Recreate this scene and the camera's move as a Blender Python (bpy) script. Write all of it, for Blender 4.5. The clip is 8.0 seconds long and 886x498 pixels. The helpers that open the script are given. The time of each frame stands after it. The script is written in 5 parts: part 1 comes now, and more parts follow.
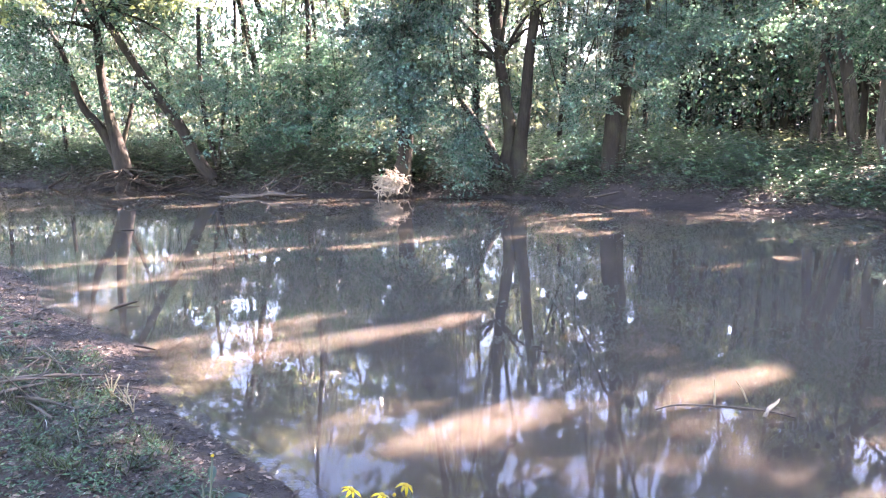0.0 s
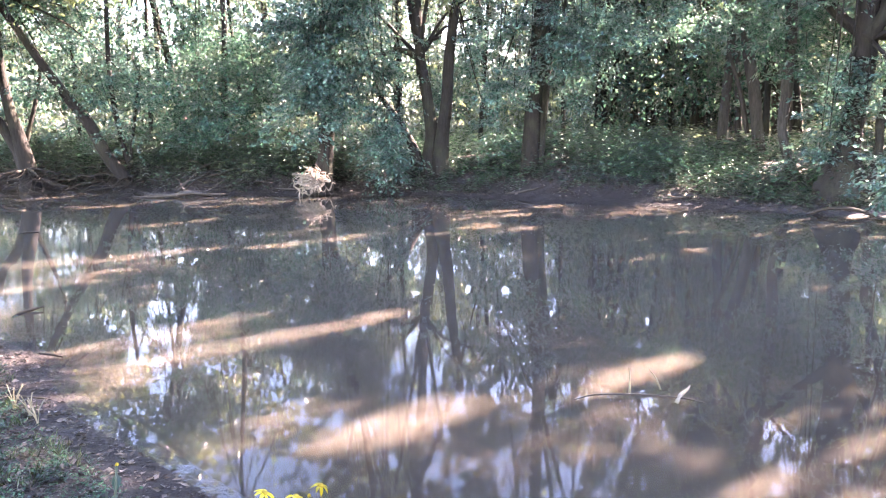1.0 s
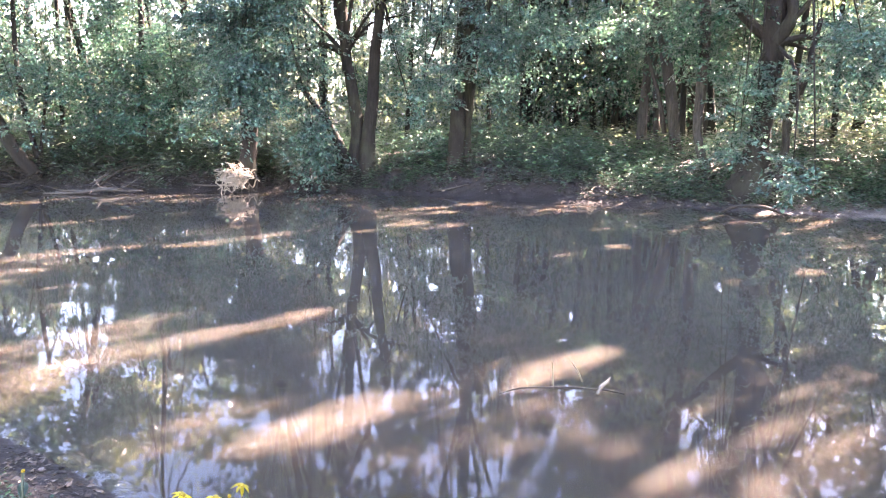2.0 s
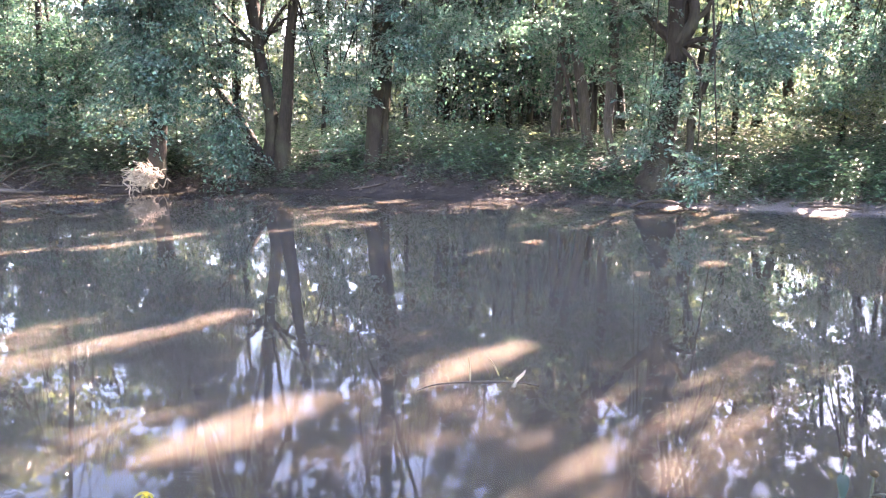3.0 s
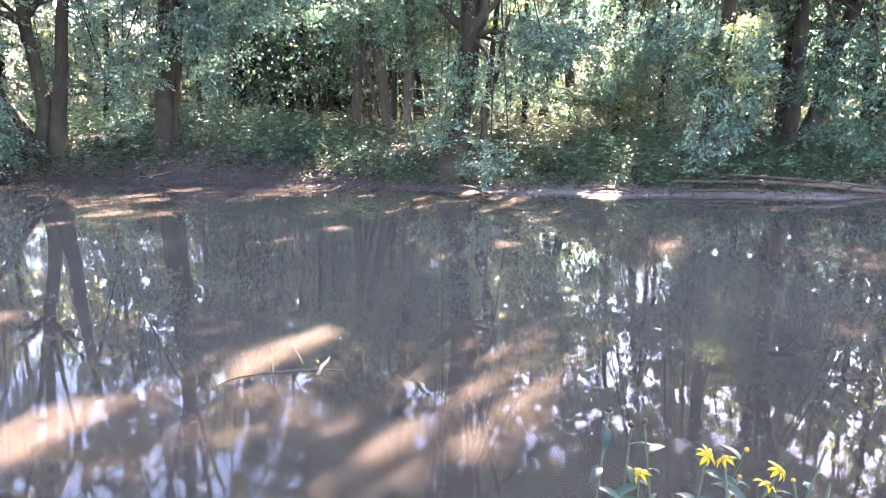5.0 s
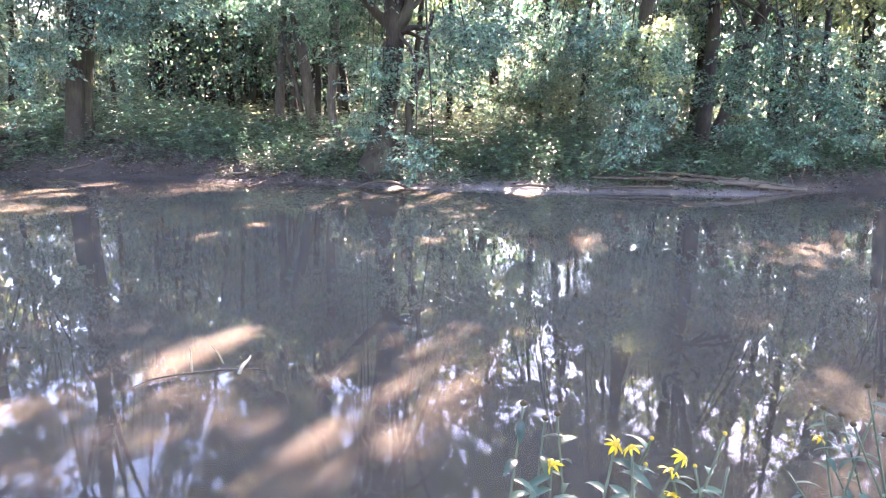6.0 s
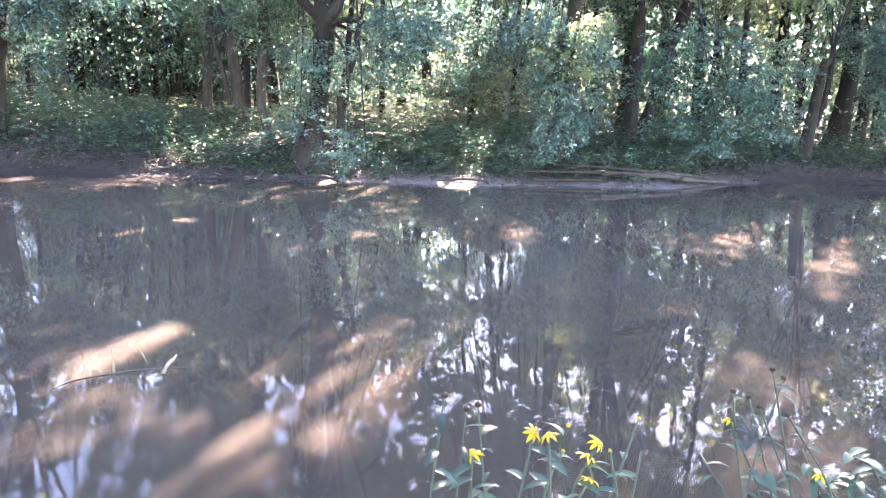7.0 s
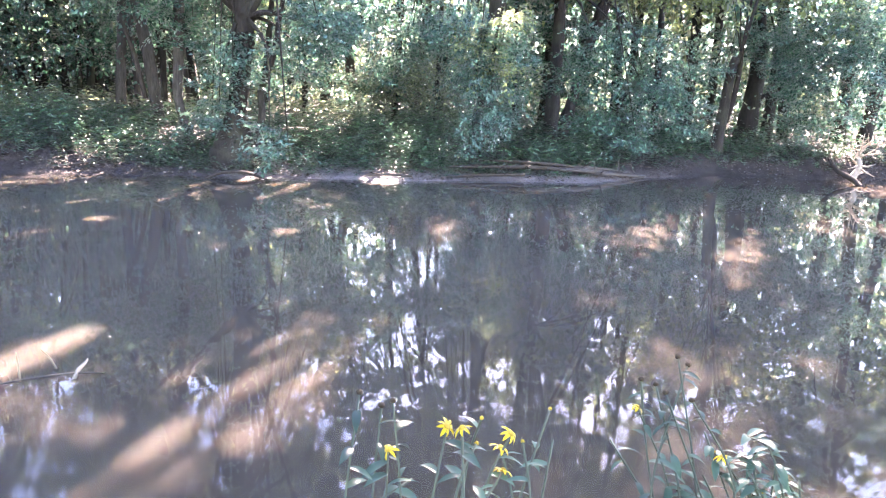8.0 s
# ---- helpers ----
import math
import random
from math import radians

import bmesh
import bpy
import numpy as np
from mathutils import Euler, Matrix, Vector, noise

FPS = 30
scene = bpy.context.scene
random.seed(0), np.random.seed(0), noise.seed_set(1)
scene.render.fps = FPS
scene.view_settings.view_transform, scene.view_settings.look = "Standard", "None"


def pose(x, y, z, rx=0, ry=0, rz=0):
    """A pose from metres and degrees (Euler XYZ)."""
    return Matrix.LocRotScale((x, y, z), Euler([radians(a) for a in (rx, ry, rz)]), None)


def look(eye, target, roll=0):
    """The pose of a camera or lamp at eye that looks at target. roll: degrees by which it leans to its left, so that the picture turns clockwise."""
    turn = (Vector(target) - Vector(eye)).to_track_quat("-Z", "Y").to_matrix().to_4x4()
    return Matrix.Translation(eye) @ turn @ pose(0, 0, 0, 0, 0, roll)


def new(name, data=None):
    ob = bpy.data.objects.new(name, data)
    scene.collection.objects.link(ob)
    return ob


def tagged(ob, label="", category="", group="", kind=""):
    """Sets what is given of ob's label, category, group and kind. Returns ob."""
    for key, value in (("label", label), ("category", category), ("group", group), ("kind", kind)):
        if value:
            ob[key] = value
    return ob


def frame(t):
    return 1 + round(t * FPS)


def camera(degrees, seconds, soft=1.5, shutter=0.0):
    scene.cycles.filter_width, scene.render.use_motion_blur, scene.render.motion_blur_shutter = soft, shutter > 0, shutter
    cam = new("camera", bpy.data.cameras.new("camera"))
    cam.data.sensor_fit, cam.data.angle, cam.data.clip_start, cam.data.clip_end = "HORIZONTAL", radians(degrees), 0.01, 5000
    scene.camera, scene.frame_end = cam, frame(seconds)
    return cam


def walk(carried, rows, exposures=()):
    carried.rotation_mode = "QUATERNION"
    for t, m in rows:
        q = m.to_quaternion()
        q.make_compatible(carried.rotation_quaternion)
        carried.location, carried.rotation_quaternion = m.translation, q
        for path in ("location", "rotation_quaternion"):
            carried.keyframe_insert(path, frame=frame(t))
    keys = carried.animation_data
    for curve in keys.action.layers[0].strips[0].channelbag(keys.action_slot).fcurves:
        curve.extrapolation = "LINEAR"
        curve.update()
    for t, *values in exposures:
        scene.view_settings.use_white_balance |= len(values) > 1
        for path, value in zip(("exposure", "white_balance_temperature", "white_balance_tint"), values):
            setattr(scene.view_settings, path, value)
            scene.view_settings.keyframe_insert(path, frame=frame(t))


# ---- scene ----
cam = camera(61.7, 8.0, soft=1.15)
ROWS = [
    (0.0, 0.000, 0.000, 1.800, 0.00, -10.17, 0.77),
    (0.5, 0.021, 0.003, 1.797, -2.76, -10.31, 0.87),
    (1.0, 0.034, 0.002, 1.795, -5.86, -10.44, 0.66),
    (1.5, 0.037, 0.001, 1.789, -8.59, -10.56, 0.16),
    (3.0, 0.075, -0.026, 1.790, -17.61, -10.79, -0.26),
    (3.5, 0.084, -0.030, 1.790, -20.83, -10.85, -0.57),
    (4.0, 0.087, -0.033, 1.780, -24.15, -11.04, -0.87),
    (4.5, 0.097, -0.048, 1.787, -28.28, -11.36, -0.78),
    (5.0, 0.103, -0.061, 1.792, -32.52, -11.62, -1.40),
    (6.5, 0.120, -0.103, 1.808, -40.44, -11.89, -2.53),
    (7.0, 0.135, -0.119, 1.808, -43.13, -12.05, -2.74),
    (7.5, 0.148, -0.134, 1.812, -46.01, -12.22, -3.04),
    (8.0, 0.156, -0.150, 1.815, -48.77, -12.15, -3.12),
]
walk(cam, [(t, pose(x, y, z, 90 + pitch, roll, yaw)) for t, x, y, z, yaw, pitch, roll in ROWS],
     exposures=[(0.0, 4.39, 8150, 37), (3.5, 4.43, 8450, 37), (8.0, 4.6, 7700, 37)])

# ---- light: a low sun behind the far trees, and the sky ----
SUN_AZ, SUN_EL = radians(60), radians(33)
SUN = Vector((math.sin(SUN_AZ) * math.cos(SUN_EL), math.cos(SUN_AZ) * math.cos(SUN_EL), math.sin(SUN_EL)))
world = bpy.data.worlds.new("sky")
scene.world = world
world.use_nodes = True
sky = world.node_tree.nodes.new("ShaderNodeTexSky")
sky.sky_type, sky.sun_disc = "NISHITA", False
sky.sun_elevation, sky.sun_rotation = SUN_EL, SUN_AZ
sky.air_density, sky.dust_density, sky.ozone_density = 1.0, 0.2, 4.0
world.node_tree.nodes["Background"].inputs["Strength"].default_value = 0.125
world.node_tree.links.new(sky.outputs[0], world.node_tree.nodes["Background"].inputs["Color"])
sun_data = bpy.data.lights.new("sun", "SUN")
sun_data.energy, sun_data.angle, sun_data.color = 5.0, radians(0.53), (1.0, 0.95, 0.89)
sun = new("sun", sun_data)
sun.matrix_world = look(SUN * 60, (0, 0, 0))


# ---- materials ----
class Nodes:
    """A short way to write a node tree."""

    def __init__(self, name):
        self.mat = bpy.data.materials.new(name)
        self.mat.use_nodes = True
        self.tree = self.mat.node_tree
        self.bsdf = self.tree.nodes["Principled BSDF"]
        self.out = self.tree.nodes["Material Output"]

    def add(self, kind, **values):
        node = self.tree.nodes.new(kind)
        for key, value in values.items():
            node.inputs[key.replace("_", " ")].default_value = value
        return node

    def link(self, a, b):
        self.tree.links.new(a, b)

    def coords(self, scale=(1, 1, 1)):
        geo = self.tree.nodes.new("ShaderNodeNewGeometry")
        mapping = self.add("ShaderNodeMapping", Scale=scale)
        self.link(geo.outputs["Position"], mapping.inputs["Vector"])
        return mapping.outputs[0]

    def noise(self, scale, detail=4.0, rough=0.55, stretch=(1, 1, 1)):
        node = self.add("ShaderNodeTexNoise", Scale=scale, Detail=detail, Roughness=rough)
        self.link(self.coords(stretch), node.inputs["Vector"])
        return node.outputs["Fac"]

    def ramp(self, fac, stops):
        node = self.tree.nodes.new("ShaderNodeValToRGB")
        while len(node.color_ramp.elements) < len(stops):
            node.color_ramp.elements.new(0.5)
        for element, (at, colour) in zip(node.color_ramp.elements, stops):
            element.position, element.color = at, (*colour, 1)
        self.link(fac, node.inputs[0])
        return node.outputs[0]

    def mix(self, fac, a, b, blend="MIX"):
        node = self.tree.nodes.new("ShaderNodeMix")
        node.data_type, node.blend_type = "RGBA", blend
        for value, socket in ((fac, node.inputs[0]), (a, node.inputs[6]), (b, node.inputs[7])):
            if isinstance(value, (int, float)):
                socket.default_value = value
            elif isinstance(value, tuple):
                socket.default_value = (*value, 1)
            else:
                self.link(value, socket)
        return node.outputs[2]

    def bump(self, height, strength, distance, under=None):
        node = self.add("ShaderNodeBump", Strength=strength, Distance=distance)
        self.link(height, node.inputs["Height"])
        if under is not None:
            self.link(under, node.inputs["Normal"])
        return node.outputs[0]

    def surface(self, colour=None, roughness=None, normal=None):
        for value, key in ((colour, "Base Color"), (roughness, "Roughness"), (normal, "Normal")):
            if value is None:
                continue
            if isinstance(value, (int, float)):
                self.bsdf.inputs[key].default_value = value
            elif isinstance(value, tuple):
                self.bsdf.inputs[key].default_value = (*value, 1)
            else:
                self.link(value, self.bsdf.inputs[key])
        return self.mat


def leaf_material(name, dark, mid, light, translucent=0.4, gloss=0.36):
    """Thin leaves: each one its own shade, light shining through, a waxy sheen."""
    n = Nodes(name)
    n.tree.nodes.remove(n.bsdf)
    geo = n.tree.nodes.new("ShaderNodeNewGeometry")
    tone = n.ramp(geo.outputs["Random Per Island"], [(0.0, tuple(c * 0.7 for c in dark)), (0.45, mid), (0.9, light), (1.0, tuple(min(1, c * 1.4) for c in light))])
    # lit and shaded clumps put into the colour: cool dark, warm light
    spray = n.ramp(n.noise(3.2, 3), [(0.36, (0.5, 0.53, 0.56)), (0.5, (1, 1, 1)), (0.66, (1.5, 1.45, 1.35))])
    colour = n.mix(1.0, tone, spray, "MULTIPLY")
    diffuse = n.add("ShaderNodeBsdfDiffuse")
    through_leaf = n.add("ShaderNodeBsdfTranslucent")
    shine = n.add("ShaderNodeBsdfGlossy", Roughness=gloss)
    n.link(colour, diffuse.inputs["Color"])
    n.link(n.mix(1.0, colour, (1.0, 1.03, 0.78), "MULTIPLY"), through_leaf.inputs["Color"])
    body = n.add("ShaderNodeMixShader", Fac=translucent)
    n.link(diffuse.outputs[0], body.inputs[1])
    n.link(through_leaf.outputs[0], body.inputs[2])
    fresnel = n.add("ShaderNodeFresnel", IOR=1.42)
    whole = n.tree.nodes.new("ShaderNodeMixShader")
    sheen = n.add("ShaderNodeMath")
    sheen.operation, sheen.inputs[1].default_value = "MULTIPLY", 0.6
    n.link(fresnel.outputs[0], sheen.inputs[0])
    n.link(sheen.outputs[0], whole.inputs[0])
    n.link(body.outputs[0], whole.inputs[1])
    n.link(shine.outputs[0], whole.inputs[2])
    n.link(whole.outputs[0], n.out.inputs["Surface"])
    return n.mat


def bark_material(name, dark, light, moss=0.25):
    n = Nodes(name)
    grain = n.noise(9, 6, 0.65, (3.2, 3.2, 0.55))
    fine = n.noise(40, 4, 0.6, (2, 2, 0.6))
    colour = n.ramp(grain, [(0.3, dark), (0.7, light)])
    patch = n.ramp(n.noise(1.7, 4), [(0.48, (0, 0, 0)), (0.68, (moss, moss, moss))])
    colour = n.mix(patch, colour, (0.09, 0.11, 0.06))
    normal = n.bump(fine, 0.5, 0.01, n.bump(grain, 0.9, 0.03))
    return n.surface(colour, 0.85, normal)


def wood_material(name, dark, light):
    n = Nodes(name)
    grain = n.noise(14, 5, 0.6, (2.5, 1.2, 2.5))
    colour = n.mix(n.noise(2.2, 3), n.ramp(grain, [(0.25, dark), (0.75, light)]), dark)
    return n.surface(colour, 0.75, n.bump(grain, 0.6, 0.012))


M = {}
M["maple"] = leaf_material("maple_leaf", (0.034, 0.106, 0.086), (0.074, 0.20, 0.16), (0.16, 0.305, 0.245), 0.47)
M["teal"] = leaf_material("grey_green_leaf", (0.05, 0.133, 0.12), (0.102, 0.232, 0.205), (0.19, 0.332, 0.292), 0.45)
# sunlight put into the leaf colour: pale and yellowish, for foliage in sun
M["sunny"] = leaf_material("sunlit_leaf", (0.135, 0.185, 0.135), (0.235, 0.295, 0.22), (0.375, 0.43, 0.33), 0.58)
# brighter than real leaves: sun through the upper crowns put into the colour
M["lit_canopy"] = leaf_material("lit_canopy_leaf", (0.20, 0.26, 0.15), (0.31, 0.39, 0.23), (0.44, 0.51, 0.31), 0.62)
# dark copy of the leaves: shade put into the colour
M["deep"] = leaf_material("shaded_leaf", (0.026, 0.05, 0.036), (0.048, 0.086, 0.06), (0.085, 0.132, 0.09), 0.3)
M["herb"] = leaf_material("herb_leaf", (0.024, 0.076, 0.054), (0.05, 0.13, 0.088), (0.1, 0.205, 0.13), 0.25)
M["grass"] = leaf_material("grass_blade", (0.045, 0.08, 0.045), (0.075, 0.12, 0.065), (0.14, 0.18, 0.1), 0.3)
M["flower_leaf"] = leaf_material("flower_leaf", (0.028, 0.078, 0.066), (0.05, 0.115, 0.098), (0.085, 0.16, 0.138))
M["petal"] = leaf_material("yellow_petal", (0.62, 0.42, 0.02), (0.75, 0.55, 0.03), (0.85, 0.68, 0.08), 0.35)
M["litter"] = leaf_material("dry_leaf", (0.045, 0.035, 0.03), (0.095, 0.074, 0.066), (0.21, 0.175, 0.16), 0.1)
M["bark"] = bark_material("brown_bark", (0.009, 0.0078, 0.0075), (0.037, 0.031, 0.029))
M["grey_bark"] = bark_material("grey_bark", (0.022, 0.019, 0.0185), (0.098, 0.085, 0.080), 0.15)
# pale wood brightened further: sunlight put into the root colour
M["root"] = wood_material("sunlit_pale_root", (0.28, 0.23, 0.19), (0.66, 0.58, 0.5))
M["drift"] = wood_material("grey_driftwood", (0.045, 0.038, 0.035), (0.19, 0.163, 0.148))
M["wet_wood"] = wood_material("wet_dark_wood", (0.02, 0.016, 0.014), (0.07, 0.055, 0.045))
M["stem"] = Nodes("green_stem").surface((0.055, 0.08, 0.055), 0.7)
M["seed"] = Nodes("seed_head").surface((0.035, 0.025, 0.012), 0.8)
M["centre"] = Nodes("flower_centre").surface((0.40, 0.28, 0.03), 0.8)
M["straw"] = Nodes("dry_straw").surface((0.34, 0.29, 0.2), 0.8)


def mud_material():
    """Dark crumbly earth above, wet and smooth along the water, with a pale silt skin on the low bar."""
    n = Nodes("bank_mud")
    broad, fine, grit = n.noise(0.8, 4), n.noise(7, 6, 0.65), n.noise(60, 3, 0.7)
    colour = n.ramp(fine, [(0.28, (0.014, 0.0115, 0.0118)), (0.55, (0.034, 0.028, 0.029)), (0.8, (0.095, 0.079, 0.079))])
    colour = n.mix(n.ramp(broad, [(0.4, (0, 0, 0)), (0.65, (0.55, 0.55, 0.55))]), colour, (0.052, 0.043, 0.046))
    place = n.tree.nodes.new("ShaderNodeSeparateXYZ")
    n.link(n.coords(), place.inputs[0])
    ragged = n.add("ShaderNodeMath")
    ragged.operation, ragged.inputs[1].default_value = "MULTIPLY_ADD", 0.35
    n.link(n.noise(1.9, 5, 0.6), ragged.inputs[0])
    n.link(place.outputs["Z"], ragged.inputs[2])
    low = n.ramp(ragged.outputs[0], [(0.22, (1, 1, 1)), (0.42, (0, 0, 0))])
    east = n.add("ShaderNodeMapRange")
    for key, value in (("From Min", 7.0), ("From Max", 10.0)):
        east.inputs[key].default_value = value
    n.link(place.outputs["X"], east.inputs["Value"])
    bend = n.add("ShaderNodeMapRange")
    for key, value in (("From Min", 18.5), ("From Max", 16.5)):
        bend.inputs[key].default_value = value
    n.link(place.outputs["X"], bend.inputs["Value"])
    bar = n.mix(1.0, n.mix(1.0, low, east.outputs[0], "MULTIPLY"), bend.outputs[0], "MULTIPLY")
    skin = n.ramp(n.noise(3.3, 5, 0.6), [(0.3, (0.11, 0.094, 0.098)), (0.52, (0.20, 0.174, 0.183)), (0.75, (0.28, 0.246, 0.252))])
    colour = n.mix(bar, colour, skin)
    dry = n.ramp(n.noise(2.6, 3), [(0.35, (0.6, 0.6, 0.6)), (0.65, (0.95, 0.95, 0.95))])
    rough = n.mix(bar, dry, (0.36, 0.36, 0.36))
    normal = n.bump(grit, 0.6, 0.015, n.bump(fine, 0.9, 0.11))
    n.bsdf.inputs["Specular IOR Level"].default_value = 0.4
    return n.surface(colour, rough, normal)


def silt_material():
    """The cloudy clay-coloured body of the river, in which light spreads sideways."""
    n = Nodes("suspended_silt")
    colour = n.ramp(n.noise(0.35, 3), [(0.3, (0.048, 0.042, 0.0355)), (0.7, (0.062, 0.0545, 0.0465))])
    n.bsdf.inputs["Subsurface Weight"].default_value = 1.0
    n.bsdf.inputs["Subsurface Radius"].default_value = (0.42, 0.32, 0.23)
    n.bsdf.inputs["Subsurface Scale"].default_value = 1.0
    n.bsdf.inputs["Specular IOR Level"].default_value = 0.0
    return n.surface(colour, 0.9)


def water_material():
    """The rippled surface: a mirror by its angle, clear to the silt beneath."""
    n = Nodes("water_surface")
    n.tree.nodes.remove(n.bsdf)
    ripple = n.noise(14, 1.0, 0.5, (0.5, 1.5, 1.0))
    swell = n.noise(1.3, 2, 0.5, (1.0, 1.7, 1.0))
    calm = n.ramp(n.noise(0.33, 2), [(0.5, (0.12, 0.12, 0.12)), (0.68, (1, 1, 1))])
    gust = n.mix(1.0, ripple, calm, "MULTIPLY")
    normal = n.bump(gust, 0.05, 0.012, n.bump(swell, 0.03, 0.03))
    mirror = n.add("ShaderNodeBsdfGlossy", Roughness=0.0)
    clear = n.add("ShaderNodeBsdfTransparent")
    facing = n.add("ShaderNodeLayerWeight", Blend=0.5)
    n.link(normal, mirror.inputs["Normal"])
    n.link(normal, facing.inputs["Normal"])
    fifth = n.add("ShaderNodeMath")
    fifth.operation, fifth.inputs[1].default_value = "POWER", 5.0
    n.link(facing.outputs["Facing"], fifth.inputs[0])
    share = n.add("ShaderNodeMath")
    share.operation, share.inputs[1].default_value, share.inputs[2].default_value = "MULTIPLY_ADD", 0.98, 0.02
    n.link(fifth.outputs[0], share.inputs[0])
    film = n.tree.nodes.new("ShaderNodeMixShader")
    n.link(share.outputs[0], film.inputs[0])
    n.link(clear.outputs[0], film.inputs[1])
    n.link(mirror.outputs[0], film.inputs[2])
    n.link(film.outputs[0], n.out.inputs["Surface"])
    return n.mat


M["mud"], M["water"], M["silt"] = mud_material(), water_material(), silt_material()


# ---- mesh helpers ----
def mesh_of(name, verts, faces, material, smooth=True):
    """A mesh from arrays: verts (n, 3); faces (m, 3) or (m, 4)."""
    verts, faces = np.asarray(verts, np.float32), np.asarray(faces, np.int32)
    me = bpy.data.meshes.new(name)
    k = faces.shape[1]
    me.vertices.add(len(verts))
    me.vertices.foreach_set("co", verts.ravel())
    me.loops.add(faces.size)
    me.loops.foreach_set("vertex_index", faces.ravel())
    me.polygons.add(len(faces))
    me.polygons.foreach_set("loop_start", np.arange(0, faces.size, k, dtype=np.int32))
    me.polygons.foreach_set("use_smooth", np.full(len(faces), smooth))
    me.update(calc_edges=True)
    me.validate()
    me.materials.append(material)
    return me


def part(name, data, parent, label=""):
    ob = new(name, data)
    ob.parent = parent
    return tagged(ob, label)


def root(name, at, label, category, group="", kind=""):
    ob = new(name)
    ob.location = at
    ob.empty_display_size = 0.2
    return tagged(ob, label, category, group, kind)


RNG = np.random.default_rng(7)


def smooth_line(points, steps):
    """Catmull-Rom through the control points, rows of any width."""
    p = np.asarray(points, float)
    p = np.vstack([2 * p[0] - p[1], p, 2 * p[-1] - p[-2]])
    out = []
    for i in range(1, len(p) - 2):
        for u in np.linspace(0, 1, steps, endpoint=False):
            a, b, c, d = p[i - 1], p[i], p[i + 1], p[i + 2]
            out.append(0.5 * (2 * b + (c - a) * u + (2 * a - 5 * b + 4 * c - d) * u * u + (3 * b - a - 3 * c + d) * u ** 3))
    out.append(p[-2])
    return np.array(out)


def tube(points, sides=10, steps=5, knobby=0.08, origin=(0, 0, 0), flare=0.0, rng=RNG):
    """A tapered limb along control points (x, y, z, radius), with a ridged, uneven skin. Returns verts and quads."""
    line = smooth_line(points, steps)
    line[:, 3] = np.maximum(line[:, 3], 0.003)
    n = len(line)
    tangent = np.gradient(line[:, :3], axis=0)
    tangent /= np.linalg.norm(tangent, axis=1)[:, None] + 1e-9
    side = np.cross(tangent, np.array([0.31, 0.95, 0.05]))
    side /= np.linalg.norm(side, axis=1)[:, None] + 1e-9
    other = np.cross(tangent, side)
    a = np.linspace(0, 2 * np.pi, sides, endpoint=False)
    phase = rng.uniform(0, 6.28, 4)
    ridge = 1 + knobby * (np.sin(3 * a + phase[0])[None] * 0.7 + np.sin(5 * a + phase[1])[None] * 0.5 + rng.normal(0, 0.35, (n, sides)))
    if flare:
        low = np.exp(-(line[:, 2] - line[0, 2]) / 0.22)[:, None]
        ridge = ridge * (1 + flare * low * np.maximum(0, np.sin(5 * a + phase[2]))[None])
    ring = (np.cos(a)[None, :, None] * side[:, None] + np.sin(a)[None, :, None] * other[:, None]) * (line[:, 3, None] * ridge)[..., None]
    verts = (line[:, None, :3] + ring).reshape(-1, 3) - np.asarray(origin)
    i, j = np.meshgrid(np.arange(n - 1), np.arange(sides), indexing="ij")
    k = (j + 1) % sides
    quads = np.stack([i * sides + j, i * sides + k, (i + 1) * sides + k, (i + 1) * sides + j], -1).reshape(-1, 4)
    tip = len(verts)
    verts = np.vstack([verts, line[-1, :3] - np.asarray(origin)])
    last = (n - 1) * sides
    cap = np.array([[last + j, last + (j + 1) % sides, tip, tip] for j in range(sides)])
    return verts, quads, cap


def limb_mesh(name, lines, material, **options):
    """One mesh from one or more limbs."""
    verts, faces, caps, at = [], [], [], 0
    for points in lines:
        v, q, c = tube(points, **options)
        verts.append(v)
        faces.append(q + at)
        caps.append(c + at)
        at += len(v)
    tri = np.vstack(caps)[:, :3]
    quads = np.vstack(faces)
    tris = np.vstack([quads[:, [0, 1, 2]], quads[:, [0, 2, 3]], tri])
    return mesh_of(name, np.vstack(verts), tris, material)


def unit(v):
    return v / (np.linalg.norm(v, axis=-1, keepdims=True) + 1e-9)


def leaf_arrays(at, along, up, length, width, fold=0.25):
    """Kite-shaped leaves folded along the midrib. at, along, up: (n, 3); length, width: (n,)."""
    along = unit(along)
    side = unit(np.cross(along, up))
    up = np.cross(side, along)
    l, w = length[:, None], width[:, None] / 2
    mid = at + along * l * 0.42
    lift = up * w * fold
    v = np.stack([at, mid + side * w + lift, at + along * l - up * l * 0.12, mid - side * w + lift], 1).reshape(-1, 3)
    b = np.arange(len(at))[:, None] * 4
    return v, np.concatenate([b + [0, 1, 2], b + [0, 2, 3]], 0)


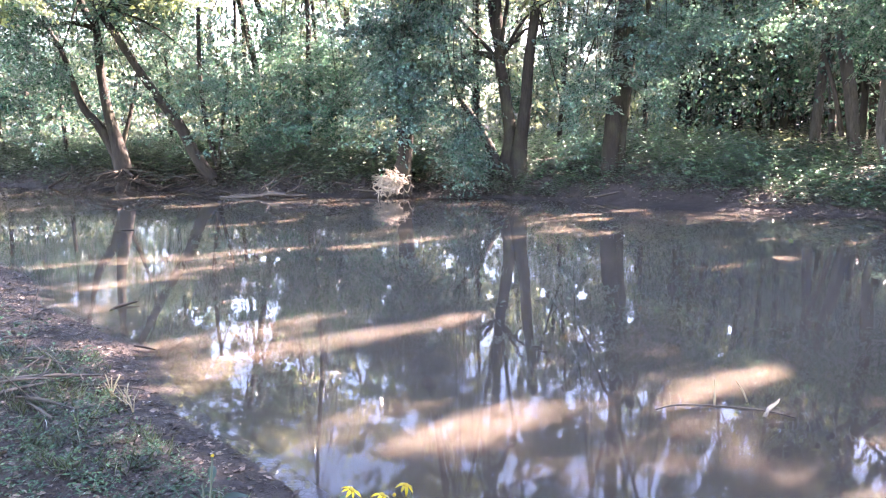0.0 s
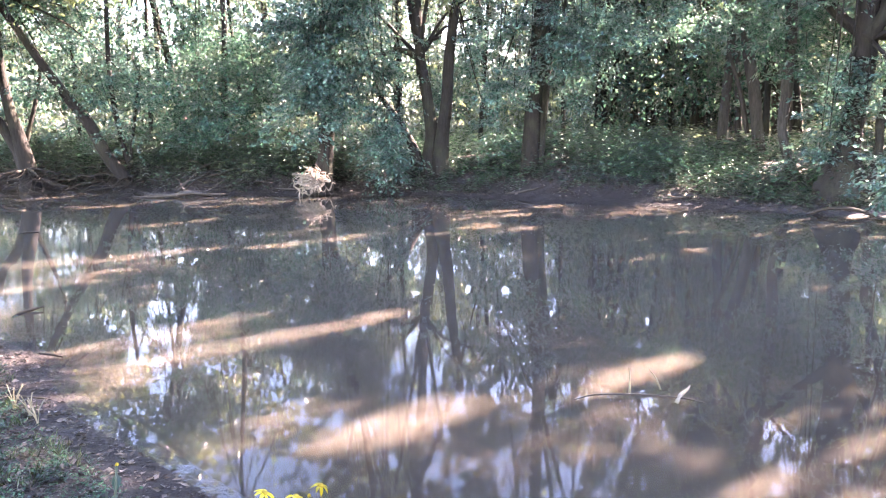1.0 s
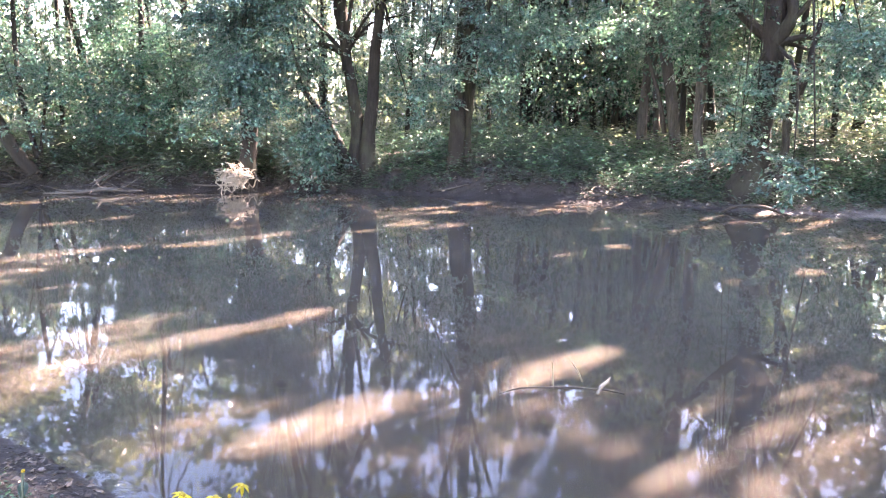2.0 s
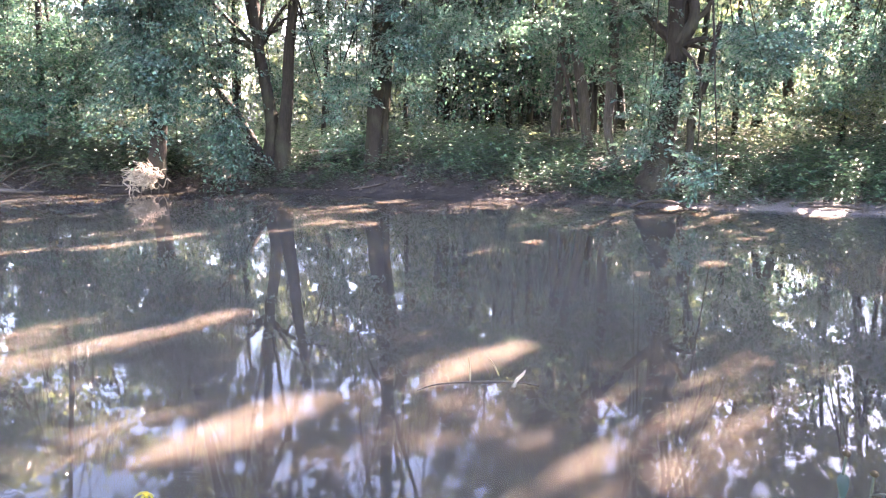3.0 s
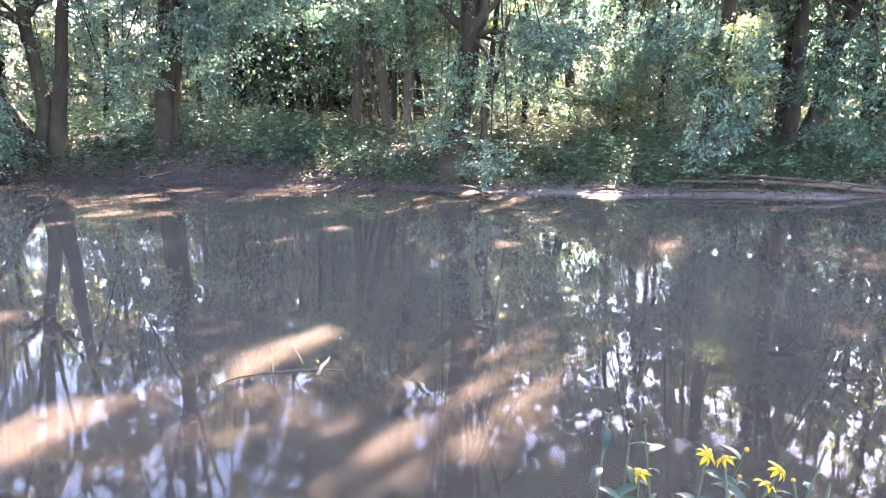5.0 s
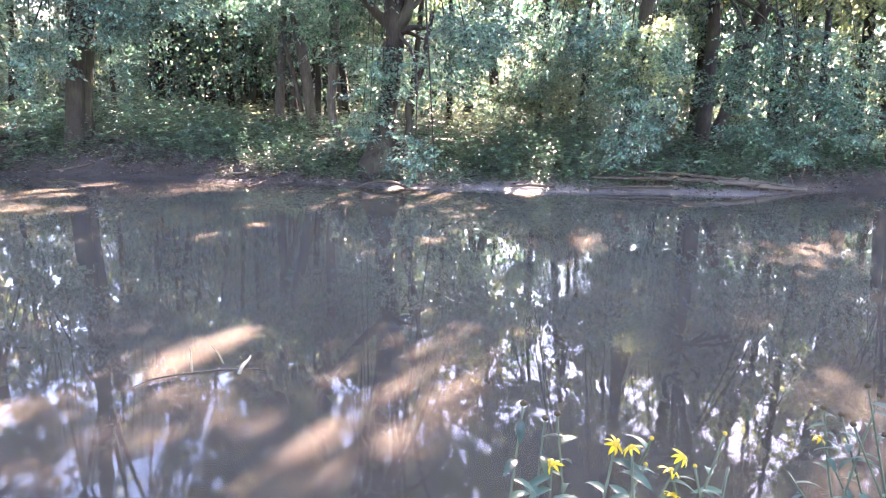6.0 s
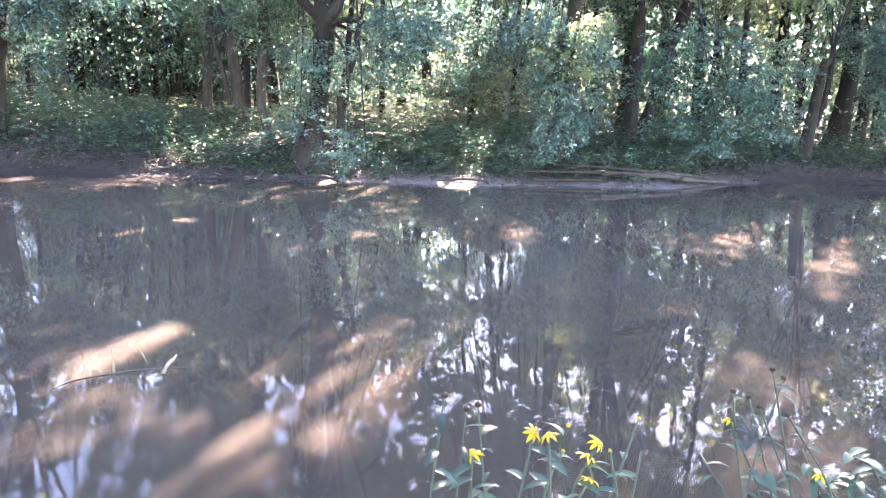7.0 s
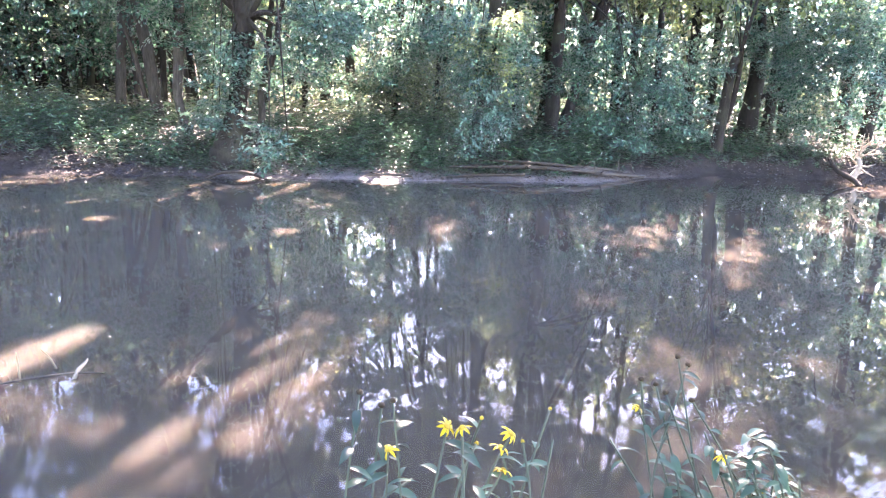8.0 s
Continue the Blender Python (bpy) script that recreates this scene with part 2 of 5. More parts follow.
def lobe_leaves(lobes, size, density, rng, droop=0.5, per=52):
    """Leaves in flat layered sprays, like fanned boughs, that fill lobes (x, y, z, radius, half height)."""
    pos, ahead, ups = [], [], []
    for x, y, z, r, h in lobes:
        count = max(3, int(density * 0.9 * r * h / per / (size / 0.11) ** 2))
        d = unit(rng.normal(0, 1, (count, 3)))
        reach = rng.uniform(0.1, 1.1, (count, 1)) ** 0.6
        centre = np.array([x, y, z]) + d * reach * np.array([r, r * 0.8, h])
        spread = (0.15 + 0.24 * rng.random((count, 1))) * (size / 0.11) ** 0.7
        out = unit(d * np.array([1, 1, 0.2]) + np.array([0, 0, -droop * 0.4]) + rng.normal(0, 0.28, (count, 3)))
        lat = unit(np.cross(out, np.array([0, 0, 1.0])) + rng.normal(0, 0.16, (count, 3)))
        nrm = np.cross(lat, out)
        nrm *= np.where(nrm[:, 2:] < 0, -1, 1)
        for _ in range(per):
            u = rng.uniform(-1.2, 1.3, (count, 1))
            side = rng.normal(0, 0.6, (count, 1)) * (1.25 - 0.5 * u)
            off = out * u * spread * 1.5 + lat * side * spread + nrm * rng.normal(0, 0.11, (count, 1)) * spread
            off[:, 2] -= droop * 0.3 * (np.maximum(0, u[:, 0] + 0.4) ** 2 + 0.5 * side[:, 0] ** 2) * spread[:, 0]
            pos.append(centre + off)
            ahead.append(out * 0.8 + lat * np.sign(side) * 0.6 + rng.normal(0, 0.4, (count, 3)) + np.array([0, 0, -droop * 0.6]))
            ups.append(nrm + rng.normal(0, 0.34, (count, 3)))
    pos, ahead, up = np.vstack(pos), np.vstack(ahead), unit(np.vstack(ups))
    n = len(pos)
    length = size * rng.uniform(0.65, 1.3, n)
    return leaf_arrays(pos, ahead, up, length, length * rng.uniform(0.55, 0.85, n))


# the two water lines
FAR_BANK = [(-120, 75), (-45, 36), (-22, 25.5), (-10.8, 20.6), (-5.9, 19.0), (-3.1, 17.4), (-1.1, 17.0), (1.4, 16.4), (3.6, 15.0), (5.4, 13.75), (6.7, 12.9), (8.9, 11.25),
            (10.6, 10.05), (12.6, 9.2), (14.3, 7.95), (16.8, 7.8), (20.0, 7.0), (21.8, 5.6), (23.2, 3.4), (27, -3), (36, -20), (70, -90)]
NEAR_BANK = [(-120, 60), (-45, 26), (-20, 17), (-9, 11.4), (-5.7, 9.35), (-4.7, 8.3), (-4.07, 7.22), (-2.8, 6.0), (-2.3, 5.4), (-2.02, 4.85), (-1.59, 4.26), (-1.07, 3.72), (-0.75, 3.35),
             (0.1, 2.4), (1.3, 1.5), (2.5, 0.7), (4, -0.6), (8, -3.6), (14, -9), (22, -24), (50, -90)]
# crown openings cut along rays from the mirrored camera: azimuth, elevation, radius in degrees
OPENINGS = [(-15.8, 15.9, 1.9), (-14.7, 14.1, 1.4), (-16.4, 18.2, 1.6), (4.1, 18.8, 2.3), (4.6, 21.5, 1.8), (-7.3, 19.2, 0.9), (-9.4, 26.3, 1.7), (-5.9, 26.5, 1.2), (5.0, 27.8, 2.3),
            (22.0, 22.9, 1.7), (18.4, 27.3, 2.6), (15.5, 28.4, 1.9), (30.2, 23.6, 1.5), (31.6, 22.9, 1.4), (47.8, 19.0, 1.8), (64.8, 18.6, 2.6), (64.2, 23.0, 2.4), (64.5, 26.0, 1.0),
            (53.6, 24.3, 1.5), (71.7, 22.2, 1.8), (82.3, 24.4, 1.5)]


# where the sun comes through the leaves down to the water and to the bank: x, y, length towards the sun, half width
GAPS = [(-4.7, 9.6, 1.3, 0.12), (-3.1, 10.1, 1.8, 0.16), (-0.6, 10.9, 1.6, 0.12), (-3.3, 13.1, 1.0, 0.14), (2.2, 13.2, 1.5, 0.12), (-0.8, 11.8, 1.0, 0.12),
        (-0.75, 6.1, 2.1, 0.08), (0.25, 4.25, 0.55, 0.09), (1.95, 4.85, 0.7, 0.07)]
FAINT = [(-2.9, 8.8, 1.1, 0.14), (-2.0, 6.1, 1.0, 0.14), (-1.0, 7.05, 1.2, 0.12), (3.8, 9.0, 0.7, 0.15), (1.35, 3.95, 0.7, 0.13), (1.8, 3.3, 1.0, 0.26), (2.55, 3.35, 1.0, 0.3), 
         (3.2, 3.5, 0.9, 0.28), (7.0, 5.6, 0.7, 0.16), (-0.5, 4.35, 0.5, 0.12), (1.6, 4.75, 0.9, 0.16), (3.3, 4.4, 0.8, 0.24)]
LIT = [(-1.56, 16.49, 1.2, 0.7), (6.5, 13.16, 0.5, 0.2), (5.57, 13.63, 0.5, 0.22), (-6.95, 17.92, 0.6, 0.2), (1.12, 16.56, 0.4, 0.12), (7.1, 11.61, 0.3, 0.06),
       (12.2, 7.93, 0.3, 0.12), (21.34, 3.71, 1.6, 0.9), (1.25, 18.1, 1.2, 0.6)]


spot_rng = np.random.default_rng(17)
# random pinholes cut along the same rays, for sky specks in the water
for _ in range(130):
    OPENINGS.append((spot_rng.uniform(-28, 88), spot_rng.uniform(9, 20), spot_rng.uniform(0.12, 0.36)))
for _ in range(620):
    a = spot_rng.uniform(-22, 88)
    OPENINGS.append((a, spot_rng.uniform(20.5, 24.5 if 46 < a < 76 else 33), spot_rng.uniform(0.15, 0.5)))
SPOTS = []
for _ in range(10):
    bx = spot_rng.uniform(-14, 18)
    SPOTS.append((bx, float(np.interp(bx, [q[0] for q in FAR_BANK], [q[1] for q in FAR_BANK])) - spot_rng.uniform(0.3, 4.5), spot_rng.uniform(0.2, 0.8), spot_rng.uniform(0.1, 0.24)))

for _ in range(40):
    a, d, up = radians(spot_rng.uniform(-34, 46)), spot_rng.uniform(22, 34), spot_rng.uniform(1.5, 6.5)
    SPOTS.append((d * math.sin(a) - SUN.x * up / SUN.z, d * math.cos(a) - SUN.y * up / SUN.z, spot_rng.uniform(0.8, 2.5), spot_rng.uniform(0.3, 0.7)))
# gaps cut along camera rays in the wood behind, baring bright sky: azimuth, elevation, radius in degrees
SKY_GAPS = [(-5.9, 6.5, 2.2), (8.7, 6.0, 2.6), (3.2, 1.5, 1.6), (-14, 8.0, 1.6), (43, 5.5, 1.2)]


# where shafts of sun fall on foliage: x, y, z of the lit spray, radius of the shaft
SHAFTS = [(12.4, 9.5, 2.5, 0.75), (12.75, 9.2, 3.2, 0.65), (-3.4, 18.8, 2.7, 0.4), (-2.6, 18.6, 2.1, 0.3), (-4.5, 18.8, 3.0, 0.4), (-0.3, 16.7, 3.4, 0.35), (-1.0, 16.5, 2.7, 0.3), (0.3, 16.5, 3.0, 0.3), (-2.7, 19.2, 3.4, 0.4), (1.5, 17.9, 4.2, 0.5),
          (4.5, 15.4, 3.3, 0.3), (3.1, 15.6, 2.2, 0.25), (5.4, 15.1, 3.2, 0.35), (6.4, 15.2, 3.4, 0.35), (-6.5, 19.8, 4.0, 0.4), (-5.5, 19.6, 3.3, 0.35),
          (9.4, 12.3, 0.9, 0.2), (6.5, 14.2, 0.7, 0.3), (10.2, 11.8, 1.2, 0.35), (9.03, 12.13, 2.0, 0.28), (9.13, 12.05, 2.6, 0.25), (2.6, 18.8, 1.4, 0.7), (-5.5, 19.2, 7.0, 1.2), (-4.5, 19.0, 6.0, 0.8), (19.2, 5.9, 4.2, 0.9), (21.7, 4.4, 1.2, 0.7),
          (21.7, 4.2, 3.8, 0.8), (1.5, 18.5, 3.5, 0.8), (-3.5, 18.8, 3.4, 0.6), (14.5, 9.5, 0.9, 0.3), (11.6, 11.0, 0.8, 0.5)]
for _ in range(110):
    bx = spot_rng.uniform(-9, 11)
    back = spot_rng.uniform(0.2, 2.2)
    SHAFTS.append((bx + 0.42 * back, float(np.interp(bx, [q[0] for q in FAR_BANK], [q[1] for q in FAR_BANK])) + 0.9 * back, spot_rng.uniform(1.4, 3.8), spot_rng.uniform(0.1, 0.28)))
for _ in range(70):
    a, d = radians(spot_rng.uniform(-36, 44)), spot_rng.uniform(20, 30)
    SHAFTS.append((d * math.sin(a), d * math.cos(a), spot_rng.uniform(1.0, 6.0), spot_rng.uniform(0.3, 0.8) * (0.35 if 0.26 < a < 0.6 else 1.0)))


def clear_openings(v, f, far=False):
    """Drop the leaves that would close the openings cut along camera rays and sun lines; ragged at the rim."""
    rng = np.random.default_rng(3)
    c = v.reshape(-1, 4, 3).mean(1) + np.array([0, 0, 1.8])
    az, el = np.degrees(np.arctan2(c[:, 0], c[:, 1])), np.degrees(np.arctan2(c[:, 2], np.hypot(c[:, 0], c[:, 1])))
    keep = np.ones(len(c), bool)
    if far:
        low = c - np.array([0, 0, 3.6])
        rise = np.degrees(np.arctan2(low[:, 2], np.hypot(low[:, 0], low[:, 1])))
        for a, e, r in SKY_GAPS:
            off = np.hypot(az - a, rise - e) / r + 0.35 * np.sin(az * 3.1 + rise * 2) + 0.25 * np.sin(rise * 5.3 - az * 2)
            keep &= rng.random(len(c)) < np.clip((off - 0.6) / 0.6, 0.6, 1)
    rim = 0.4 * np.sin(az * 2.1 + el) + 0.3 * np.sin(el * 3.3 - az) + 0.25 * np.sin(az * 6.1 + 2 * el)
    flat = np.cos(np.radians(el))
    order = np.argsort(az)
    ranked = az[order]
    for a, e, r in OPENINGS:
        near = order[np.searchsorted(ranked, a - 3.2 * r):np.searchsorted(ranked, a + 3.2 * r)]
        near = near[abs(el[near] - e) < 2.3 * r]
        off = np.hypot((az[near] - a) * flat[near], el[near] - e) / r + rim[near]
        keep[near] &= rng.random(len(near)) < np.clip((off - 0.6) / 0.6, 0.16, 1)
    p = v.reshape(-1, 4, 3).mean(1)
    gx, gy = p[:, 0] - SUN.x * p[:, 2] / SUN.z, p[:, 1] - SUN.y * p[:, 2] / SUN.z
    way = (math.sin(SUN_AZ), math.cos(SUN_AZ))
    ragged = 0.35 * waves(gx, gy, 4.0, 8) + 0.25 * waves(gx, gy, 11.0, 9)
    for x, y, long, wide, least in [(*g, 0.02) for g in GAPS + LIT] + [(*g, 0.36) for g in FAINT]:
        du = (gx - x) * way[0] + (gy - y) * way[1]
        dv = (gx - x) * way[1] - (gy - y) * way[0]
        off = np.hypot(np.maximum(0, abs(du) - long / 2) * 0.5, dv) / (wide + 0.08) + ragged
        keep &= rng.random(len(p)) < np.clip((off - 0.75) / 0.6, least, 1)
    for x, y, long, wide in SPOTS:
        du = (gx - x) * way[0] + (gy - y) * way[1]
        dv = (gx - x) * way[1] - (gy - y) * way[0]
        near = np.flatnonzero(abs(dv) < 2.2 * wide)
        off = np.hypot(np.maximum(0, abs(du[near]) - long / 2) * 0.5, dv[near]) / wide + ragged[near]
        keep[near] &= rng.random(len(near)) < np.clip((off - 0.5) / 0.7, 0.3, 1)
    for x, y, z, r in SHAFTS:
        near = np.flatnonzero(np.hypot(gx - x + SUN.x * z / SUN.z, gy - y + SUN.y * z / SUN.z) < 4 * r)
        q = p[near] - np.array([x, y, z])
        along = q @ np.array(SUN)
        near, q, along = near[along > 0.7 + r], q[along > 0.7 + r], along[along > 0.7 + r]
        aside = np.linalg.norm(q - along[:, None] * np.array(SUN), axis=1) / r + 0.5 * ragged[near]
        keep[near] &= rng.random(len(near)) < np.clip((aside - 0.7) / 0.5, 0.04, 1)
    v = v.reshape(-1, 4, 3)[keep].reshape(-1, 3)
    b = np.arange(keep.sum())[:, None] * 4
    return v, np.concatenate([b + [0, 1, 2], b + [0, 2, 3]], 0)


def crown_mesh(lobes, material, origin, size=0.11, density=1500, seed=1, droop=0.5, far=False):
    v, f = lobe_leaves(lobes, size, density, np.random.default_rng(seed), droop)
    v[:, 2] = np.maximum(v[:, 2], 0.03)
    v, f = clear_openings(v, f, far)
    return mesh_of("crown", v - np.asarray(origin), f, material, smooth=False)


def local(points, origin):
    o = np.array([*origin, 0])
    return [tuple(np.asarray(p) - o) for p in points]


def twigs_for(stem_top, lobes, rng, count):
    """Thin boughs that reach from a stem into its lobes."""
    lines = []
    for x, y, z, r, h in lobes[:count]:
        end = np.array([x, y, z]) + rng.normal(0, 0.25, 3) * np.array([r, r, h])
        start = np.asarray(stem_top[rng.integers(len(stem_top) // 2, len(stem_top))])
        base = start[:3]
        mid = base * 0.5 + end * 0.5 + np.array([0, 0, 0.25]) * np.linalg.norm(end - base) * 0.5 + rng.normal(0, 0.08, 3)
        thick = min(0.05, start[3] * 0.5)
        lines.append([(*base, thick), (*mid, thick * 0.6), (*end, 0.008)])
    return lines


def tree(label, stems, lobes, bark, leaf, seed, size=0.078, density=1900, droop=0.25, flare=0.22, high=0, high_leaf=None, reach=3.4, group="", top=16.0, category="tree", high_size=0.15):
    """A tree from its stems (first one: the trunk), with lobes of leaves; high: number of lobes in the crown above."""
    rng = np.random.default_rng(seed)
    base = np.array([stems[0][0][0], stems[0][0][1], ground_at(*stems[0][0][:2])])
    thing = root("tree", base, label, category, group)
    trunk = list(stems[0])
    x, y, z, r = trunk[0]
    trunk.insert(0, (x, y, min(z, ground_at(x, y)) - 0.25, r * 1.1))
    if high:
        a, b = np.array(trunk[-2]), np.array(trunk[-1])
        lean = (b - a)[:3] / max(0.3, (b - a)[2])
        lean = np.clip(lean, -0.25, 0.25)
        for k in (0.35, 0.7, 1.0):
            p = b[:3] + np.array([lean[0] * 0.6, lean[1] * 0.6, 1.0]) * (top - b[2]) * k + rng.normal(0, 0.15, 3) * np.array([1, 1, 0])
            trunk.append((*p, b[3] * (1 - 0.8 * k)))
    part("trunk", limb_mesh("trunk", [local(trunk, base)], bark, sides=14, steps=6, flare=flare, rng=rng), thing)
    for line in stems[1:]:
        x, y, z, r = line[0]
        if z < 1.1:
            line = [(x, y, ground_at(x, y) - 0.25, r * 1.1)] + list(line)
        part("branch", limb_mesh("branch", [local(line, base)], bark, sides=9, steps=5, rng=rng), thing)
    lobes = list(lobes)
    tops = []
    for _ in range(int(high * 2.6)):
        u = rng.uniform(0.0, 1.0)
        c = np.array(trunk[-4][:3]) * (1 - u) + np.array(trunk[-1][:3]) * u
        a = rng.uniform(0, 6.28)
        d = reach * (1 - 0.45 * u) * rng.uniform(0.25, 1.0)
        if not group:
            c = c + np.array([0.42, 0.9, 0])
        tops.append((c[0] + d * math.cos(a), c[1] + d * math.sin(a), max(4.9, c[2] + rng.uniform(-0.8, 0.8)), rng.uniform(0.9, 1.6), rng.uniform(0.6, 1.0)))
    boughs = twigs_for(trunk[2:], lobes + tops, rng, len(lobes) + len(tops)) if lobes or tops else []
    if boughs:
        for b in boughs:
            part("bough", limb_mesh("bough", [local(b, base)], bark, sides=4, steps=3, rng=rng), thing)
    if lobes:
        part("crown", crown_mesh(lobes, leaf, base, size, density, seed, droop, "woodland" in group), thing)
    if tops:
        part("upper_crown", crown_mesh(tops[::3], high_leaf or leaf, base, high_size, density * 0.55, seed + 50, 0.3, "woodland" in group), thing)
        # two thirds of the upper lobes get the leaf colour with backlight in it
        part("upper_crown", crown_mesh(tops[1::3] + tops[2::3], M["lit_canopy"], base, high_size, density * 0.55, seed + 51, 0.3, "woodland" in group), thing)
    return thing


# ---- ground and water ----
def line_distance(x, y, line):
    best = np.full(x.shape, 1e9)
    for (ax, ay), (bx, by) in zip(line, line[1:]):
        dx, dy = bx - ax, by - ay
        u = np.clip(((x - ax) * dx + (y - ay) * dy) / (dx * dx + dy * dy), 0, 1)
        best = np.minimum(best, np.hypot(x - ax - u * dx, y - ay - u * dy))
    return best


def inside(x, y, ring):
    odd = np.zeros(x.shape, bool)
    for (ax, ay), (bx, by) in zip(ring, ring[1:] + ring[:1]):
        if ay != by:
            odd ^= ((ay > y) != (by > y)) & (x < (bx - ax) * (y - ay) / (by - ay) + ax)
    return odd


def waves(x, y, scale, seed):
    """Cheap smooth noise from a few crossed sines, about -1 to 1."""
    g = np.random.default_rng(seed)
    out = 0
    for k in range(7):
        a, f = g.uniform(0, 6.28), scale * g.uniform(0.6, 1.9)
        out = out + np.sin((x * math.cos(a) + y * math.sin(a)) * f + g.uniform(0, 6.28) + 1.3 * np.sin((x * math.sin(a) - y * math.cos(a)) * f * 0.6))
    return out / 4.5


RIVER = FAR_BANK + NEAR_BANK[::-1]


def height(x, y):
    """The lie of the land; the water stands at 0."""
    x, y = np.asarray(x, float), np.asarray(y, float)
    wet = inside(x, y, RIVER)
    far, near = line_distance(x, y, FAR_BANK), line_distance(x, y, NEAR_BANK)
    bar = np.clip((x - 4.6) / 3.2, 0, 1) * np.clip((20 - x) / 3, 0, 1)
    steep = np.interp(far, [0, 0.25, 0.55, 0.85, 1.6, 4, 15, 60, 150], [0, 0.07, 0.33, 0.5, 0.64, 0.76, 0.92, 1.4, 4])
    flat = np.interp(far, [0, 0.8, 1.6, 2.6, 4, 15, 60, 150], [0, 0.09, 0.20, 0.42, 0.62, 0.9, 1.4, 4])
    land_far = steep * (1 - bar) + flat * bar
    land_near = np.interp(near, [0, 0.5, 1.4, 3, 8, 30, 150], [0, 0.08, 0.20, 0.31, 0.5, 1.0, 4])
    land = np.where(far < near, land_far, land_near)
    edge = np.minimum(far, near)
    rough = np.clip(edge / 0.8, 0.15, 1)
    land = land + rough * (1 - 0.55 * bar) * (0.04 * waves(x, y, 1.7, 1) + 0.028 * waves(x, y, 5.5, 2) + 0.012 * waves(x, y, 17, 3))
    bed = -np.interp(edge, [0, 0.5, 2], [0, 0.1, 0.6])
    return np.where(wet, bed, land)


def lines_of(*runs):
    """Grid lines from runs (start, end, step)."""
    return np.unique(np.round(np.concatenate([np.arange(a, b, s) for a, b, s in runs]), 3))


gx = lines_of((-400, -60, 40), (-60, -14, 3), (-14, -7, 0.3), (-7, 3, 0.07), (3, 24, 0.14), (24, 60, 3), (60, 441, 40))
gy = lines_of((-300, -30, 40), (-30, -3, 2), (-3, 1, 0.2), (1, 8, 0.07), (8, 21, 0.11), (21, 30, 0.5), (30, 80, 4), (80, 481, 40))
GX, GY = np.meshgrid(gx, gy, indexing="ij")
GZ = height(GX, GY)
ii, jj = np.meshgrid(np.arange(len(gx) - 1), np.arange(len(gy) - 1), indexing="ij")
idx = ii * len(gy) + jj
ground = new("ground", mesh_of("ground", np.stack([GX, GY, GZ], -1).reshape(-1, 3), np.stack([idx, idx + len(gy), idx + len(gy) + 1, idx + 1], -1).reshape(-1, 4), M["mud"]))
tagged(ground, "muddy river banks of dark brown silt rising to the wood floor", "ground", kind="structure")
water = new("water", mesh_of("water", [(-300, -250, 0), (300, -250, 0), (300, 300, 0), (-300, 300, 0)], [(0, 1, 2, 3)], M["water"]))
tagged(water, "slow silty brown river water mirroring the trees", "river", kind="structure")

silt = new("silt_layer", mesh_of("silt_layer", [(-300, -250, -0.03), (300, -250, -0.03), (300, 300, -0.03), (-300, 300, -0.03)], [(0, 1, 2, 3)], M["silt"]))
tagged(silt, "cloudy brown silt hanging just under the surface", "river", kind="structure")


def ground_at(x, y):
    return float(height(np.array([x]), np.array([y]))[0])


# ---- trees along the far bank ----
tree("leaning brown tree with several stems on the root-laced bank", [[(-8.43, 19.67, 0.35, 0.212), (-8.54, 19.62, 1.18, 0.163), (-8.69, 19.55, 2.09, 0.122), (-8.77, 19.52, 3.23, 0.098), (-8.79, 19.51, 4.14, 0.090), (-9.06, 19.39, 4.88, 0.074)], [(-8.80, 19.51, 4.09, 0.074), (-9.23, 19.31, 4.22, 0.057), (-9.91, 18.97, 4.13, 0.049), (-10.44, 18.68, 4.20, 0.041), (-11.06, 18.32, 3.97, 0.033)], [(-8.57, 19.72, 0.69, 0.164), (-8.90, 19.57, 1.59, 0.123), (-9.22, 19.42, 2.10, 0.098), (-9.42, 19.33, 2.81, 0.074), (-9.61, 19.23, 3.64, 0.057), (-10.03, 19.02, 4.57, 0.041)], [(-8.58, 20.04, 1.05, 0.066), (-8.40, 20.12, 1.79, 0.058), (-8.21, 20.19, 2.53, 0.050), (-8.09, 20.24, 3.26, 0.042)]],
     [(-10.63, 19.83, 3.14, 1.20, 0.86), (-10.19, 19.50, 4.23, 1.34, 0.59), (-10.71, 18.64, 2.25, 0.90, 0.65), (-8.44, 20.86, 4.35, 1.03, 0.69), (-10.81, 19.85, 1.61, 0.69, 0.43), (-10.29, 18.30, 3.57, 0.72, 0.56), (-9.89, 20.21, 3.58, 0.86, 0.69), (-10.14, 20.20, 2.56, 0.77, 0.60), (-10.03, 18.22, 4.33, 1.11, 0.55), (-8.29, 19.51, 4.61, 0.97, 0.48), (-8.10, 20.88, 3.16, 0.77, 0.68), (-9.3, 18.6, 2.9, 0.6, 0.3), (-8.3, 18.7, 3.5, 0.55, 0.3), (-7.6, 18.9, 2.3, 0.5, 0.35), (-9.5, 18.6, 1.7, 0.5, 0.3), (-8.0, 18.8, 4.5, 0.7, 0.35)],
     M["bark"], M["maple"], 11, high=20, density=2100)
